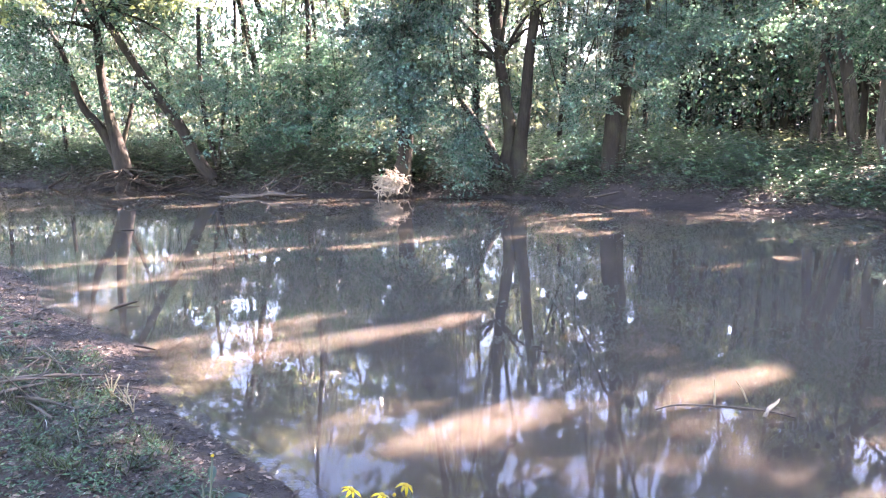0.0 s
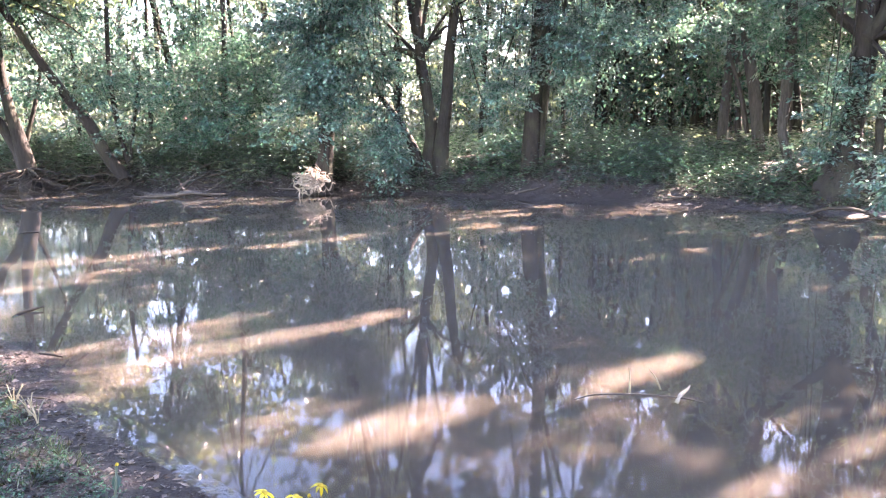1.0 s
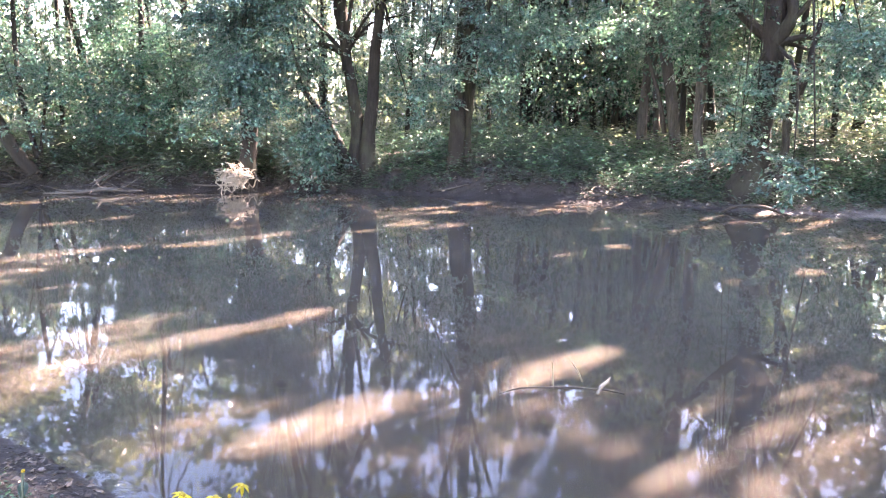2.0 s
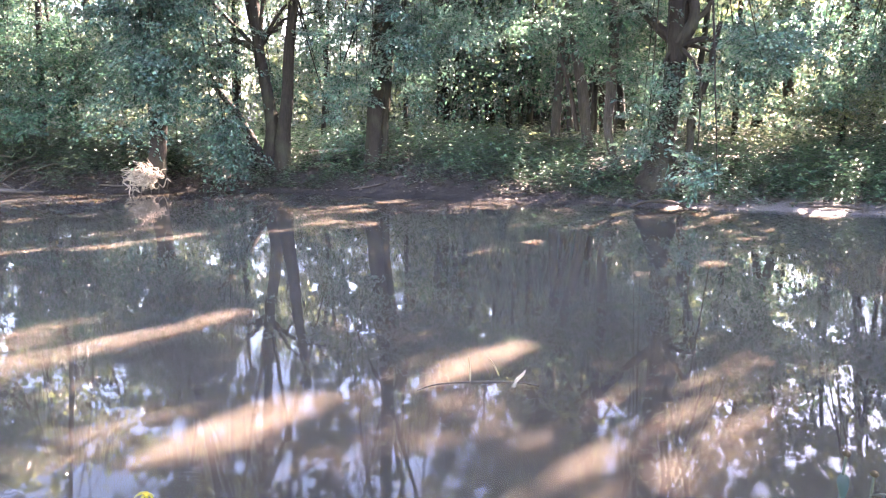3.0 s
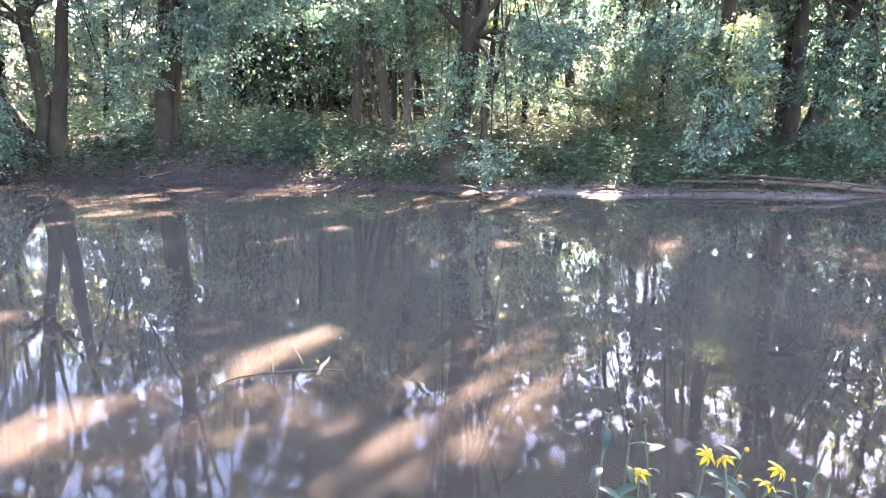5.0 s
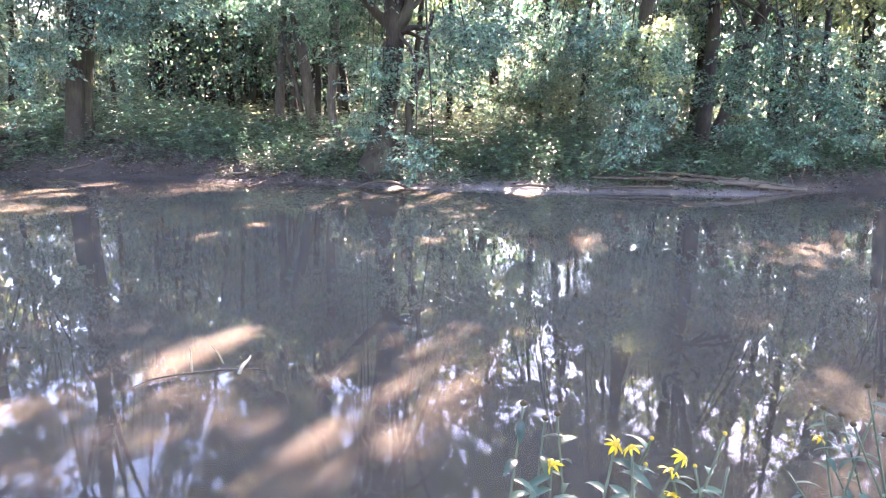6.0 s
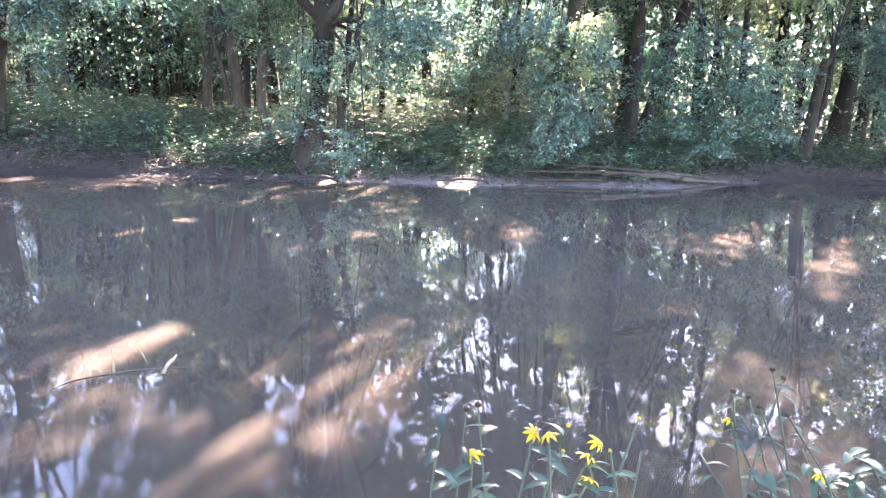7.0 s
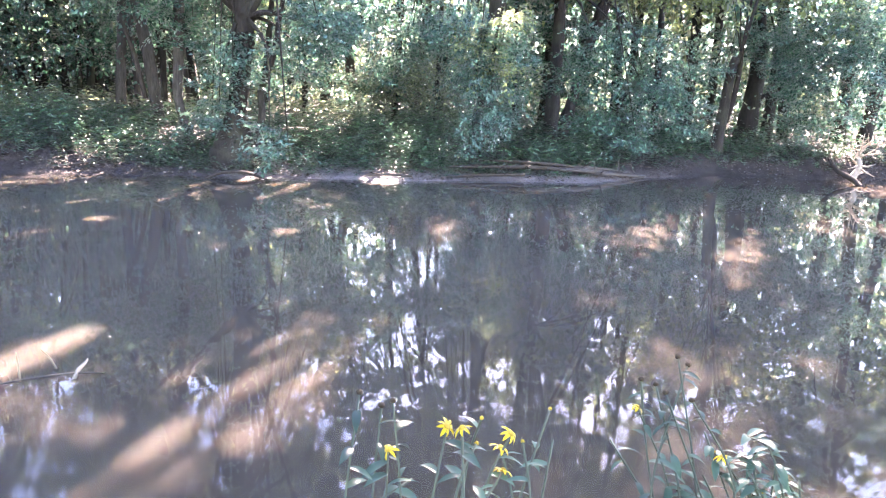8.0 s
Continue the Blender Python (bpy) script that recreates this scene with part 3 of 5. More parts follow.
tree("dark slender tree leaning far out over the water", [[(-5.84, 19.44, 0.03, 0.171), (-6.33, 19.29, 0.75, 0.155), (-6.69, 19.17, 1.63, 0.139), (-7.09, 19.02, 2.27, 0.116), (-7.52, 18.86, 3.03, 0.101), (-7.93, 18.69, 3.83, 0.085), (-8.33, 18.51, 4.60, 0.070), (-8.55, 18.41, 5.23, 0.055)], [(-5.94, 19.52, 0.44, 0.070), (-6.06, 19.48, 1.32, 0.062), (-6.18, 19.44, 2.33, 0.062), (-6.18, 19.44, 3.46, 0.055), (-6.13, 19.46, 4.57, 0.047)], [(-5.89, 19.52, 0.67, 0.047), (-5.74, 19.57, 1.68, 0.039), (-5.56, 19.62, 2.78, 0.031)]],
     [(-6.62, 19.93, 4.08, 0.96, 0.72), (-6.47, 20.08, 2.79, 0.80, 0.72), (-5.71, 18.54, 1.48, 0.52, 0.52), (-5.42, 19.67, 3.32, 0.85, 0.85), (-5.42, 19.46, 4.56, 0.92, 0.61), (-7.27, 19.91, 1.33, 0.56, 0.40), (-7.04, 19.57, 4.46, 0.87, 0.55), (-5.40, 19.88, 2.33, 0.63, 0.63), (-8.47, 20.30, 1.49, 0.67, 0.42), (-6.9, 18.4, 3.5, 0.6, 0.3), (-7.4, 18.2, 2.6, 0.45, 0.25), (-6.3, 18.6, 2.2, 0.5, 0.3), (-5.6, 18.7, 2.6, 0.55, 0.4)],
     M["bark"], M["teal"], 12, high=18, density=2000)
tree("bushy maple on bare washed-out roots, boughs in the water", [[(-0.96, 17.12, 0.28, 0.223), (-0.90, 17.13, 0.86, 0.183), (-0.80, 17.13, 1.56, 0.144), (-0.61, 17.14, 2.57, 0.098), (-0.46, 17.14, 3.67, 0.079), (-0.37, 17.15, 4.87, 0.060)]],
     [(-1.06, 16.87, 1.94, 0.81, 0.71), (-1.30, 16.55, 1.33, 0.64, 0.48), (-0.54, 16.89, 2.55, 0.89, 0.71), (-0.27, 16.80, 3.39, 0.95, 0.70), (-1.03, 16.97, 3.06, 0.74, 0.63), (0.50, 16.59, 0.80, 0.54, 0.62),
      (0.45, 16.79, 1.42, 0.51, 0.63), (-0.05, 16.90, 1.80, 0.66, 0.57), (0.23, 16.80, 3.98, 0.88, 0.56), (-0.76, 16.98, 3.90, 0.89, 0.57), (-1.66, 17.12, 3.69, 0.75, 0.58), (-0.31, 16.80, 1.18, 0.43, 0.35), (0.73, 17.18, 2.67, 0.60, 0.58),
      (-1.40, 16.55, 2.05, 0.5, 0.4), (-0.75, 16.45, 1.6, 0.5, 0.38), (-0.3, 16.5, 2.2, 0.6, 0.45), (0.45, 16.45, 0.95, 0.42, 0.42), (0.55, 16.4, 0.5, 0.36, 0.32), (-1.0, 16.4, 2.7, 0.6, 0.45), (0.2, 16.4, 2.9, 0.6, 0.4)],
     M["bark"], M["teal"], 13, high=14, density=3300, droop=0.45, flare=0.3)
tree("twin-stemmed forked tree with dark rough bark", [[(1.44, 17.14, 0.63, 0.197), (1.52, 17.13, 1.27, 0.151), (1.44, 17.14, 2.03, 0.131), (1.34, 17.15, 2.72, 0.118), (1.29, 17.15, 3.01, 0.118)], [(1.29, 17.15, 2.98, 0.079), (1.01, 17.17, 3.14, 0.072), (0.71, 17.19, 3.19, 0.059), (0.42, 17.19, 3.07, 0.039), (0.10, 17.20, 3.18, 0.026)], [(1.29, 17.15, 2.98, 0.085), (1.40, 17.14, 3.25, 0.066), (1.53, 17.13, 3.37, 0.046), (1.72, 17.11, 3.44, 0.026)], [(1.30, 17.15, 3.03, 0.079), (1.19, 17.16, 3.52, 0.072), (1.09, 17.17, 4.01, 0.059), (1.02, 17.17, 4.74, 0.046)], [(1.71, 17.01, 0.60, 0.222), (1.76, 17.01, 1.27, 0.163), (1.86, 17.00, 2.02, 0.143), (1.93, 16.99, 3.01, 0.124), (2.05, 16.98, 3.97, 0.112), (2.12, 16.97, 4.92, 0.099)], [(1.23, 17.16, 0.63, 0.131), (1.00, 17.17, 1.21, 0.098), (0.70, 17.19, 1.73, 0.079), (0.37, 17.20, 2.18, 0.065), (0.21, 17.20, 2.37, 0.039)], [(1.10, 17.27, 0.65, 0.059), (1.01, 17.27, 1.16, 0.046), (0.87, 17.28, 1.61, 0.033)]],
     [(0.61, 16.99, 3.88, 0.65, 0.45), (1.58, 18.13, 4.39, 0.69, 0.42), (2.79, 17.38, 3.89, 0.47, 0.40), (2.84, 16.36, 1.27, 0.38, 0.38), (0.22, 17.20, 2.93, 0.39, 0.39), (2.84, 17.57, 2.27, 0.38, 0.47), (1.5, 16.6, 4.25, 0.6, 0.3), (0.95, 16.7, 3.55, 0.45, 0.22), (2.45, 16.5, 3.3, 0.5, 0.3), (2.6, 16.6, 4.4, 0.6, 0.35),
      (1.65, 17.9, 3.5, 0.5, 0.4), (2.5, 17.8, 2.8, 0.5, 0.35), (1.6, 18.2, 2.4, 0.45, 0.35), (0.7, 17.9, 2.5, 0.4, 0.3)],
     M["bark"], M["teal"], 14, high=10, density=2100)
tree("stout old tree with two fused trunks half hidden by leaves", [[(3.60, 16.21, 0.58, 0.215), (3.61, 16.20, 1.02, 0.183), (3.66, 16.19, 1.86, 0.171), (3.76, 16.17, 2.80, 0.171), (3.82, 16.16, 3.61, 0.165), (3.86, 16.14, 4.85, 0.148)], [(3.85, 16.25, 0.65, 0.127), (3.86, 16.25, 1.38, 0.114), (3.93, 16.23, 2.33, 0.127), (4.04, 16.20, 3.26, 0.115), (4.13, 16.18, 4.06, 0.103), (4.22, 16.16, 4.84, 0.090)]],
     [(3.14, 15.48, 2.03, 0.38, 0.38), (3.37, 15.54, 2.54, 0.36, 0.34), (2.84, 15.75, 2.22, 0.49, 0.43), (2.75, 15.86, 1.58, 0.37, 0.37), (3.28, 15.97, 2.68, 0.50, 0.50), (4.19, 15.44, 3.08, 0.67, 0.55), (4.71, 15.29, 3.39, 0.73, 0.55), (4.12, 15.67, 3.77, 0.74, 0.49), (4.38, 16.01, 2.20, 0.51, 0.44),
      (3.18, 16.09, 3.50, 0.50, 0.50), (4.52, 15.35, 2.62, 0.55, 0.43)],
     M["bark"], M["teal"], 15, flare=0.1, high=15)
tree("tall grey-barked tree with sunlit flecks on its trunk", [[(9.12, 16.45, 0.50, 0.14), (9.00, 16.52, 1.44, 0.135), (8.90, 16.57, 2.25, 0.138), (8.78, 16.64, 2.92, 0.13), (8.64, 16.71, 3.72, 0.115), (8.47, 16.80, 4.76, 0.10)], [(8.88, 16.70, 1.23, 0.058), (8.74, 16.77, 1.98, 0.058), (8.60, 16.84, 2.53, 0.050), (8.44, 16.92, 3.07, 0.036)]],
     [(6.38, 15.22, 3.38, 1.00, 0.50), (5.32, 15.09, 3.22, 0.97, 0.55), (6.99, 14.84, 3.59, 0.87, 0.50), (8.29, 15.54, 3.71, 0.80, 0.54), (4.79, 15.79, 3.39, 0.75, 0.63)],
     M["grey_bark"], M["teal"], 16, high=16)
tree("slim straight grey tree at the water's edge", [[(8.62, 14.21, 0.29, 0.108), (8.50, 14.28, 0.76, 0.095), (8.37, 14.35, 1.42, 0.095), (8.41, 14.33, 2.20, 0.114), (8.42, 14.33, 3.01, 0.114), (8.39, 14.34, 3.82, 0.102), (8.34, 14.37, 4.50, 0.090)]],
     [(8.15, 14.48, 3.13, 0.51, 0.51), (8.47, 13.83, 2.53, 0.55, 0.43), (8.03, 13.85, 3.64, 0.73, 0.49)],
     M["grey_bark"], M["maple"], 17, high=8)
tree("distant plain trunk standing in the undergrowth", [[(9.33, 18.83, 1.01, 0.136), (9.35, 18.82, 1.85, 0.120), (9.40, 18.79, 2.91, 0.112), (9.41, 18.78, 4.09, 0.105), (9.42, 18.78, 5.11, 0.097)]], [], M["grey_bark"], M["maple"], 18, high=9)
tree("old tree with a flared root foot and a wide fork", [[(8.65, 12.77, 0.30, 0.50), (8.66, 12.76, 0.62, 0.36), (8.69, 12.74, 1.07, 0.225), (8.76, 12.69, 1.84, 0.188), (8.81, 12.66, 2.59, 0.188), (8.81, 12.66, 3.03, 0.188)], [(8.81, 12.66, 3.01, 0.106), (8.58, 12.81, 3.25, 0.100), (8.33, 12.98, 3.55, 0.088), (8.09, 13.12, 3.87, 0.077), (7.80, 13.30, 4.30, 0.059)], [(8.77, 12.56, 3.00, 0.128), (8.94, 12.44, 3.33, 0.117), (8.98, 12.42, 3.61, 0.100), (8.90, 12.47, 4.12, 0.077)], [(8.94, 12.44, 3.36, 0.064), (9.12, 12.32, 3.55, 0.053), (9.21, 12.25, 3.75, 0.041), (9.29, 12.18, 4.00, 0.029)], [(8.77, 12.56, 2.95, 0.070), (9.06, 12.36, 3.07, 0.058), (9.30, 12.18, 3.07, 0.047), (9.58, 11.96, 2.97, 0.029)], [(8.87, 12.25, 0.66, 0.081), (8.93, 12.21, 1.14, 0.069), (8.91, 12.22, 1.57, 0.069), (9.03, 12.13, 2.04, 0.069), (9.13, 12.05, 2.46, 0.063), (9.17, 12.03, 2.87, 0.052), (9.24, 11.97, 3.37, 0.040)]],
     [(8.19, 12.71, 1.84, 0.52, 0.40), (8.14, 12.38, 1.31, 0.56, 0.34), (7.93, 12.40, 0.88, 0.45, 0.25), (8.63, 12.17, 1.94, 0.34, 0.40), (8.46, 12.41, 2.36, 0.57, 0.34), (9.37, 11.49, 2.44, 0.56, 0.51), (9.58, 11.06, 2.90, 0.67, 0.56),
      (9.45, 11.81, 3.16, 0.57, 0.46), (8.17, 10.65, 0.51, 0.41, 0.29), (8.24, 11.10, 0.86, 0.37, 0.29), (8.31, 12.87, 3.64, 0.58, 0.35)],
     M["bark"], M["teal"], 19, high=17, flare=0.55)
tree("drooping willowy tree with fine grey-green leaves", [[(14.6, 11.2, 0.5, 0.22), (14.5, 11.0, 2.0, 0.18), (14.2, 10.7, 3.6, 0.14), (14.0, 10.4, 5.2, 0.11)]],
     [(12.57, 9.94, 2.97, 0.97, 0.61), (12.26, 10.62, 3.18, 0.86, 0.55), (12.60, 9.59, 2.07, 0.72, 0.60), (12.61, 9.25, 1.40, 0.53, 0.53), (12.60, 10.22, 2.28, 0.62, 0.62), (12.00, 11.34, 2.94, 0.75, 0.63), (11.17, 11.86, 3.10, 0.74, 0.56),
      (12.86, 9.25, 2.66, 0.60, 0.60), (11.83, 11.65, 2.33, 0.57, 0.51), (11.03, 12.39, 2.51, 0.57, 0.51), (12.33, 9.60, 1.03, 0.42, 0.30)],
     M["bark"], M["teal"], 20, size=0.075, density=2400, droop=0.5, high=22)
tree("dark twin-trunked tree behind layered boughs", [[(17.36, 11.00, 0.95, 0.203), (17.37, 10.98, 1.64, 0.187), (17.37, 10.98, 2.53, 0.172), (17.37, 10.99, 3.54, 0.157), (17.33, 11.04, 4.66, 0.142)], [(17.80, 10.86, 0.96, 0.206), (17.87, 10.75, 1.51, 0.158), (17.94, 10.64, 2.12, 0.135), (18.04, 10.48, 3.01, 0.119), (18.16, 10.26, 3.89, 0.175), (18.26, 10.10, 4.60, 0.144)]],
     [(16.03, 8.95, 2.62, 0.84, 0.49), (16.11, 8.19, 2.01, 0.96, 0.41), (15.83, 8.70, 1.33, 0.82, 0.34), (16.18, 7.60, 1.40, 0.95, 0.34), (15.86, 7.80, 0.88, 0.60, 0.20), (16.49, 7.42, 2.17, 0.75, 0.48), (16.22, 8.83, 3.28, 0.84, 0.49),
      (16.53, 7.81, 2.92, 0.83, 0.48), (16.71, 6.93, 1.70, 0.55, 0.41), (15.97, 9.64, 2.21, 0.64, 0.57)],
     M["bark"], M["maple"], 21, high=22)
tree("thin pole of a young tree", [[(20.02, 9.31, 1.47, 0.100), (20.00, 9.34, 2.55, 0.092), (19.99, 9.38, 3.61, 0.084), (19.96, 9.42, 4.79, 0.076)]], [], M["bark"], M["maple"], 22, high=8)
tree("crooked dark tree rising from the water's edge", [[(20.68, 7.77, 0.30, 0.252), (20.71, 7.71, 0.95, 0.168), (20.73, 7.66, 1.72, 0.142), (20.74, 7.61, 2.48, 0.126), (20.77, 7.53, 3.07, 0.101), (20.81, 7.43, 3.22, 0.050)], [(20.94, 7.64, 1.34, 0.076), (20.99, 7.52, 2.04, 0.076), (21.01, 7.47, 2.79, 0.068), (21.00, 7.49, 3.38, 0.059)]],
     [(19.99, 8.16, 2.87, 0.82, 0.65), (21.58, 7.65, 3.73, 0.87, 0.61), (20.01, 8.10, 1.08, 0.49, 0.36)], M["bark"], M["teal"], 23, high=15)
tree("thick leaning trunk with a side branch", [[(23.30, 7.90, 0.87, 0.336), (23.32, 7.84, 1.59, 0.280), (23.33, 7.79, 2.42, 0.242), (23.34, 7.79, 3.23, 0.224), (23.30, 7.90, 4.20, 0.187), (23.27, 7.97, 5.30, 0.160)], [(23.35, 7.75, 2.09, 0.093), (23.45, 7.43, 2.17, 0.075), (23.56, 7.10, 2.45, 0.047)]],
     [(24.05, 7.20, 3.77, 1.33, 0.95), (24.59, 7.15, 2.32, 0.87, 0.68), (24.21, 8.31, 4.29, 0.97, 0.58)], M["bark"], M["maple"], 24, high=16)
tree("leafy tree overhanging the bend", [[(24.6, 5.0, 0.4, 0.22), (24.3, 4.8, 2.0, 0.18), (23.8, 4.5, 3.8, 0.15), (23.3, 4.2, 5.4, 0.12)]],
     [(21.88, 5.70, 3.74, 1.37, 1.03), (22.34, 5.94, 2.59, 1.05, 0.88), (21.62, 4.69, 2.74, 1.00, 1.00), (22.51, 5.27, 1.57, 0.88, 0.70), (21.73, 4.19, 1.78, 0.84, 0.67), (23.27, 6.33, 1.43, 0.64, 0.55), (21.20, 4.25, 3.66, 0.98, 0.98), (22.12, 6.67, 3.02, 0.79, 0.70)],
     M["bark"], M["teal"], 25, high=17, density=2400)
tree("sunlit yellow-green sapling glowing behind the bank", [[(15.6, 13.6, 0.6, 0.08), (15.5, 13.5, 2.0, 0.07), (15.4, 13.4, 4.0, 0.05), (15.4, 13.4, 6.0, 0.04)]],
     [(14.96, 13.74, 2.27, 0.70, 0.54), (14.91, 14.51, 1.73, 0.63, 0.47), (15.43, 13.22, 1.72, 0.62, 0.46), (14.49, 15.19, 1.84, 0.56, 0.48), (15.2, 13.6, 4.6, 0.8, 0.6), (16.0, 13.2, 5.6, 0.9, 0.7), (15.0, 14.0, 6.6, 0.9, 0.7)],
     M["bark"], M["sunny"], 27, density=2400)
# added sapling: sunlit sprays of the willowy tree, their light in the leaf colour
tree("added sapling standing for sunlit sprays of the willowy tree", [[(13.7, 10.5, 0.4, 0.06), (13.4, 10.1, 1.4, 0.05), (12.9, 9.7, 2.5, 0.04), (12.8, 9.4, 3.6, 0.025)]],
     [(12.4, 9.45, 2.45, 0.6, 0.42), (12.75, 9.15, 3.15, 0.6, 0.4), (12.2, 9.75, 3.0, 0.45, 0.3), (12.6, 9.0, 2.2, 0.4, 0.28)], M["bark"], M["lit_canopy"], 28, density=1700)
# the dense bush between the leaning tree and the maple
tree("dense dark maple bush on top of the bank", [[(-3.6, 20.0, 0.6, 0.12), (-3.6, 19.9, 1.5, 0.1), (-3.5, 19.7, 2.6, 0.08), (-3.4, 19.6, 4.6, 0.06)]],
     [(-4.52, 18.87, 2.98, 0.89, 0.74), (-3.40, 18.80, 2.68, 0.94, 0.80), (-2.56, 18.63, 2.12, 0.79, 0.72), (-3.69, 18.64, 1.72, 0.87, 0.58), (-4.70, 18.82, 2.02, 0.74, 0.59), (-2.73, 19.21, 3.38, 0.81, 0.59), (-2.01, 18.89, 2.67, 0.65, 0.65),
      (-3.98, 19.19, 3.82, 0.90, 0.60), (-2.59, 18.62, 1.36, 0.72, 0.36), (-4.30, 18.71, 1.25, 0.73, 0.29)],
     M["bark"], M["maple"], 26, high=14, density=2600)

# ---- the wood behind ----
wood_rng = np.random.default_rng(31)


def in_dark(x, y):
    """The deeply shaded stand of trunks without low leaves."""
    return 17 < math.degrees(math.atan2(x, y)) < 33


for k in range(64):
    u = (k + wood_rng.random()) / 64
    a = radians(-36 + 126 * u)
    d = wood_rng.uniform(23, 44)
    x, y = d * math.sin(a), d * math.cos(a)
    if inside(np.array([x]), np.array([y]), RIVER)[0] or x < -22 and y < 24 or line_distance(np.array([x]), np.array([y]), FAR_BANK)[0] < 3:
        continue
    dark = in_dark(x, y)
    g = ground_at(x, y)
    r = wood_rng.uniform(0.08, 0.2)
    lean = wood_rng.normal(0, 0.4, 4)
    stem = [(x, y, g - 0.1, r * 1.3), (x + lean[0] * 0.3, y + lean[1] * 0.3, g + 1.5, r), (x + lean[0], y + lean[1], g + 4, r * 0.85), (x + lean[0] * 1.6, y + lean[1] * 1.6, g + 6, r * 0.7)]
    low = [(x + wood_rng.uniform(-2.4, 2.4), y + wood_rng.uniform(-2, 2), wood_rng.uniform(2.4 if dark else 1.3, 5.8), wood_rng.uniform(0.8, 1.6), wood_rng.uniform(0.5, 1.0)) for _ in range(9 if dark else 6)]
    # maple in the shaded stand; the sunny tone carries sunlight in its colour
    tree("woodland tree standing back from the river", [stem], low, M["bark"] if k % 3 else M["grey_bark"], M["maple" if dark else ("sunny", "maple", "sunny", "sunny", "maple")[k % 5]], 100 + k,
         size=0.145, density=1200, high=3 if x < 9 else 5, high_size=0.3, group="woodland trees", top=wood_rng.uniform(11, 17) if x > 9 else wood_rng.uniform(8, 11))
for k in range(22):
    a, d = radians(wood_rng.uniform(17.5, 32.5)), wood_rng.uniform(21, 38)
    x, y = d * math.sin(a), d * math.cos(a)
    g, r = ground_at(x, y), wood_rng.uniform(0.04, 0.12)
    lean = wood_rng.normal(0, 0.5, 2)
    stem = [(x, y, g - 0.1, r * 1.2), (x + lean[0] * 0.4, y + lean[1] * 0.4, g + 2.2, r), (x + lean[0], y + lean[1], g + 6, r * 0.8)]
    tree("bare slender trunk in the shaded stand", [stem], [], M["grey_bark"] if k % 3 == 0 else M["bark"], M["maple"], 200 + k, density=1500, high=4, high_size=0.26, top=13, group="shaded trunks")

# added so that their high crowns keep the sun off the water
for k, (x, y) in enumerate([(22.5, 9.5), (25.5, 8.0), (24.5, 12.5), (20.0, 13.0), (28.0, 11.0), (27.0, 4.5), (30.0, 7.0), (26.0, 15.5), (31.0, 13.5), (29.0, 1.0)]):
    g = ground_at(x, y)
    stem = [(x, y, g - 0.1, 0.2), (x + 0.1, y, g + 2, 0.16), (x + 0.2, y + 0.1, g + 5, 0.13)]
    tree("tall leafy tree added behind the river bend to shade the water", [stem], [], M["bark"], M["maple"], 250 + k, density=1700, high=8, high_size=0.22, top=14, group="trees behind the bend")

for k, (x, y) in enumerate([(12.0, 16.5), (15.2, 14.8), (18.0, 12.6), (15.0, 18.5), (10.6, 19.0), (18.5, 16.0), (20.2, 10.4), (23.0, 12.0)]):
    g = ground_at(x, y)
    lean = wood_rng.normal(0, 0.3, 2)
    stem = [(x, y, g - 0.1, 0.1), (x + lean[0] * 0.4, y + lean[1] * 0.4, g + 1.8, 0.08), (x + lean[0], y + lean[1], g + 4.5, 0.06)]
    low = [(x + wood_rng.uniform(-1.9, 1.9), y + wood_rng.uniform(-1.6, 1.6), wood_rng.uniform(1.8, 6.0), wood_rng.uniform(0.7, 1.2), wood_rng.uniform(0.5, 0.8)) for _ in range(8)]
    tree("leafy young tree in the wood behind the bank", [stem], low, M["bark"], M["teal"], 270 + k, size=0.12, density=1500, high=3, top=10.5, high_size=0.24, group="young trees behind the bank")


for k, (x, y) in enumerate([(-13.5, 23.0), (-11.2, 22.2), (-8.2, 22.6), (-6.0, 21.8), (-3.4, 22.2), (-1.2, 21.0), (0.9, 20.6), (3.0, 19.6), (5.2, 19.4)]):
    g = ground_at(x, y)
    lean = wood_rng.normal(0, 0.3, 2)
    stem = [(x, y, g - 0.1, 0.07), (x + lean[0] * 0.4, y + lean[1] * 0.4, g + 1.8, 0.055), (x + lean[0], y + lean[1], g + 5.0, 0.04)]
    low = [(x + wood_rng.uniform(-1.5, 1.5), y + wood_rng.uniform(-1.0, 1.2), wood_rng.uniform(1.9, 7.2), wood_rng.uniform(0.55, 1.0), wood_rng.uniform(0.3, 0.6)) for _ in range(15 if x < -2 else 9)]
    tree("leafy sapling in dappled light behind the upstream bank", [stem], low, M["bark"], M[("maple", "teal", "sunny")[k % 3]], 290 + k, size=0.1, density=1700, group="saplings upstream")


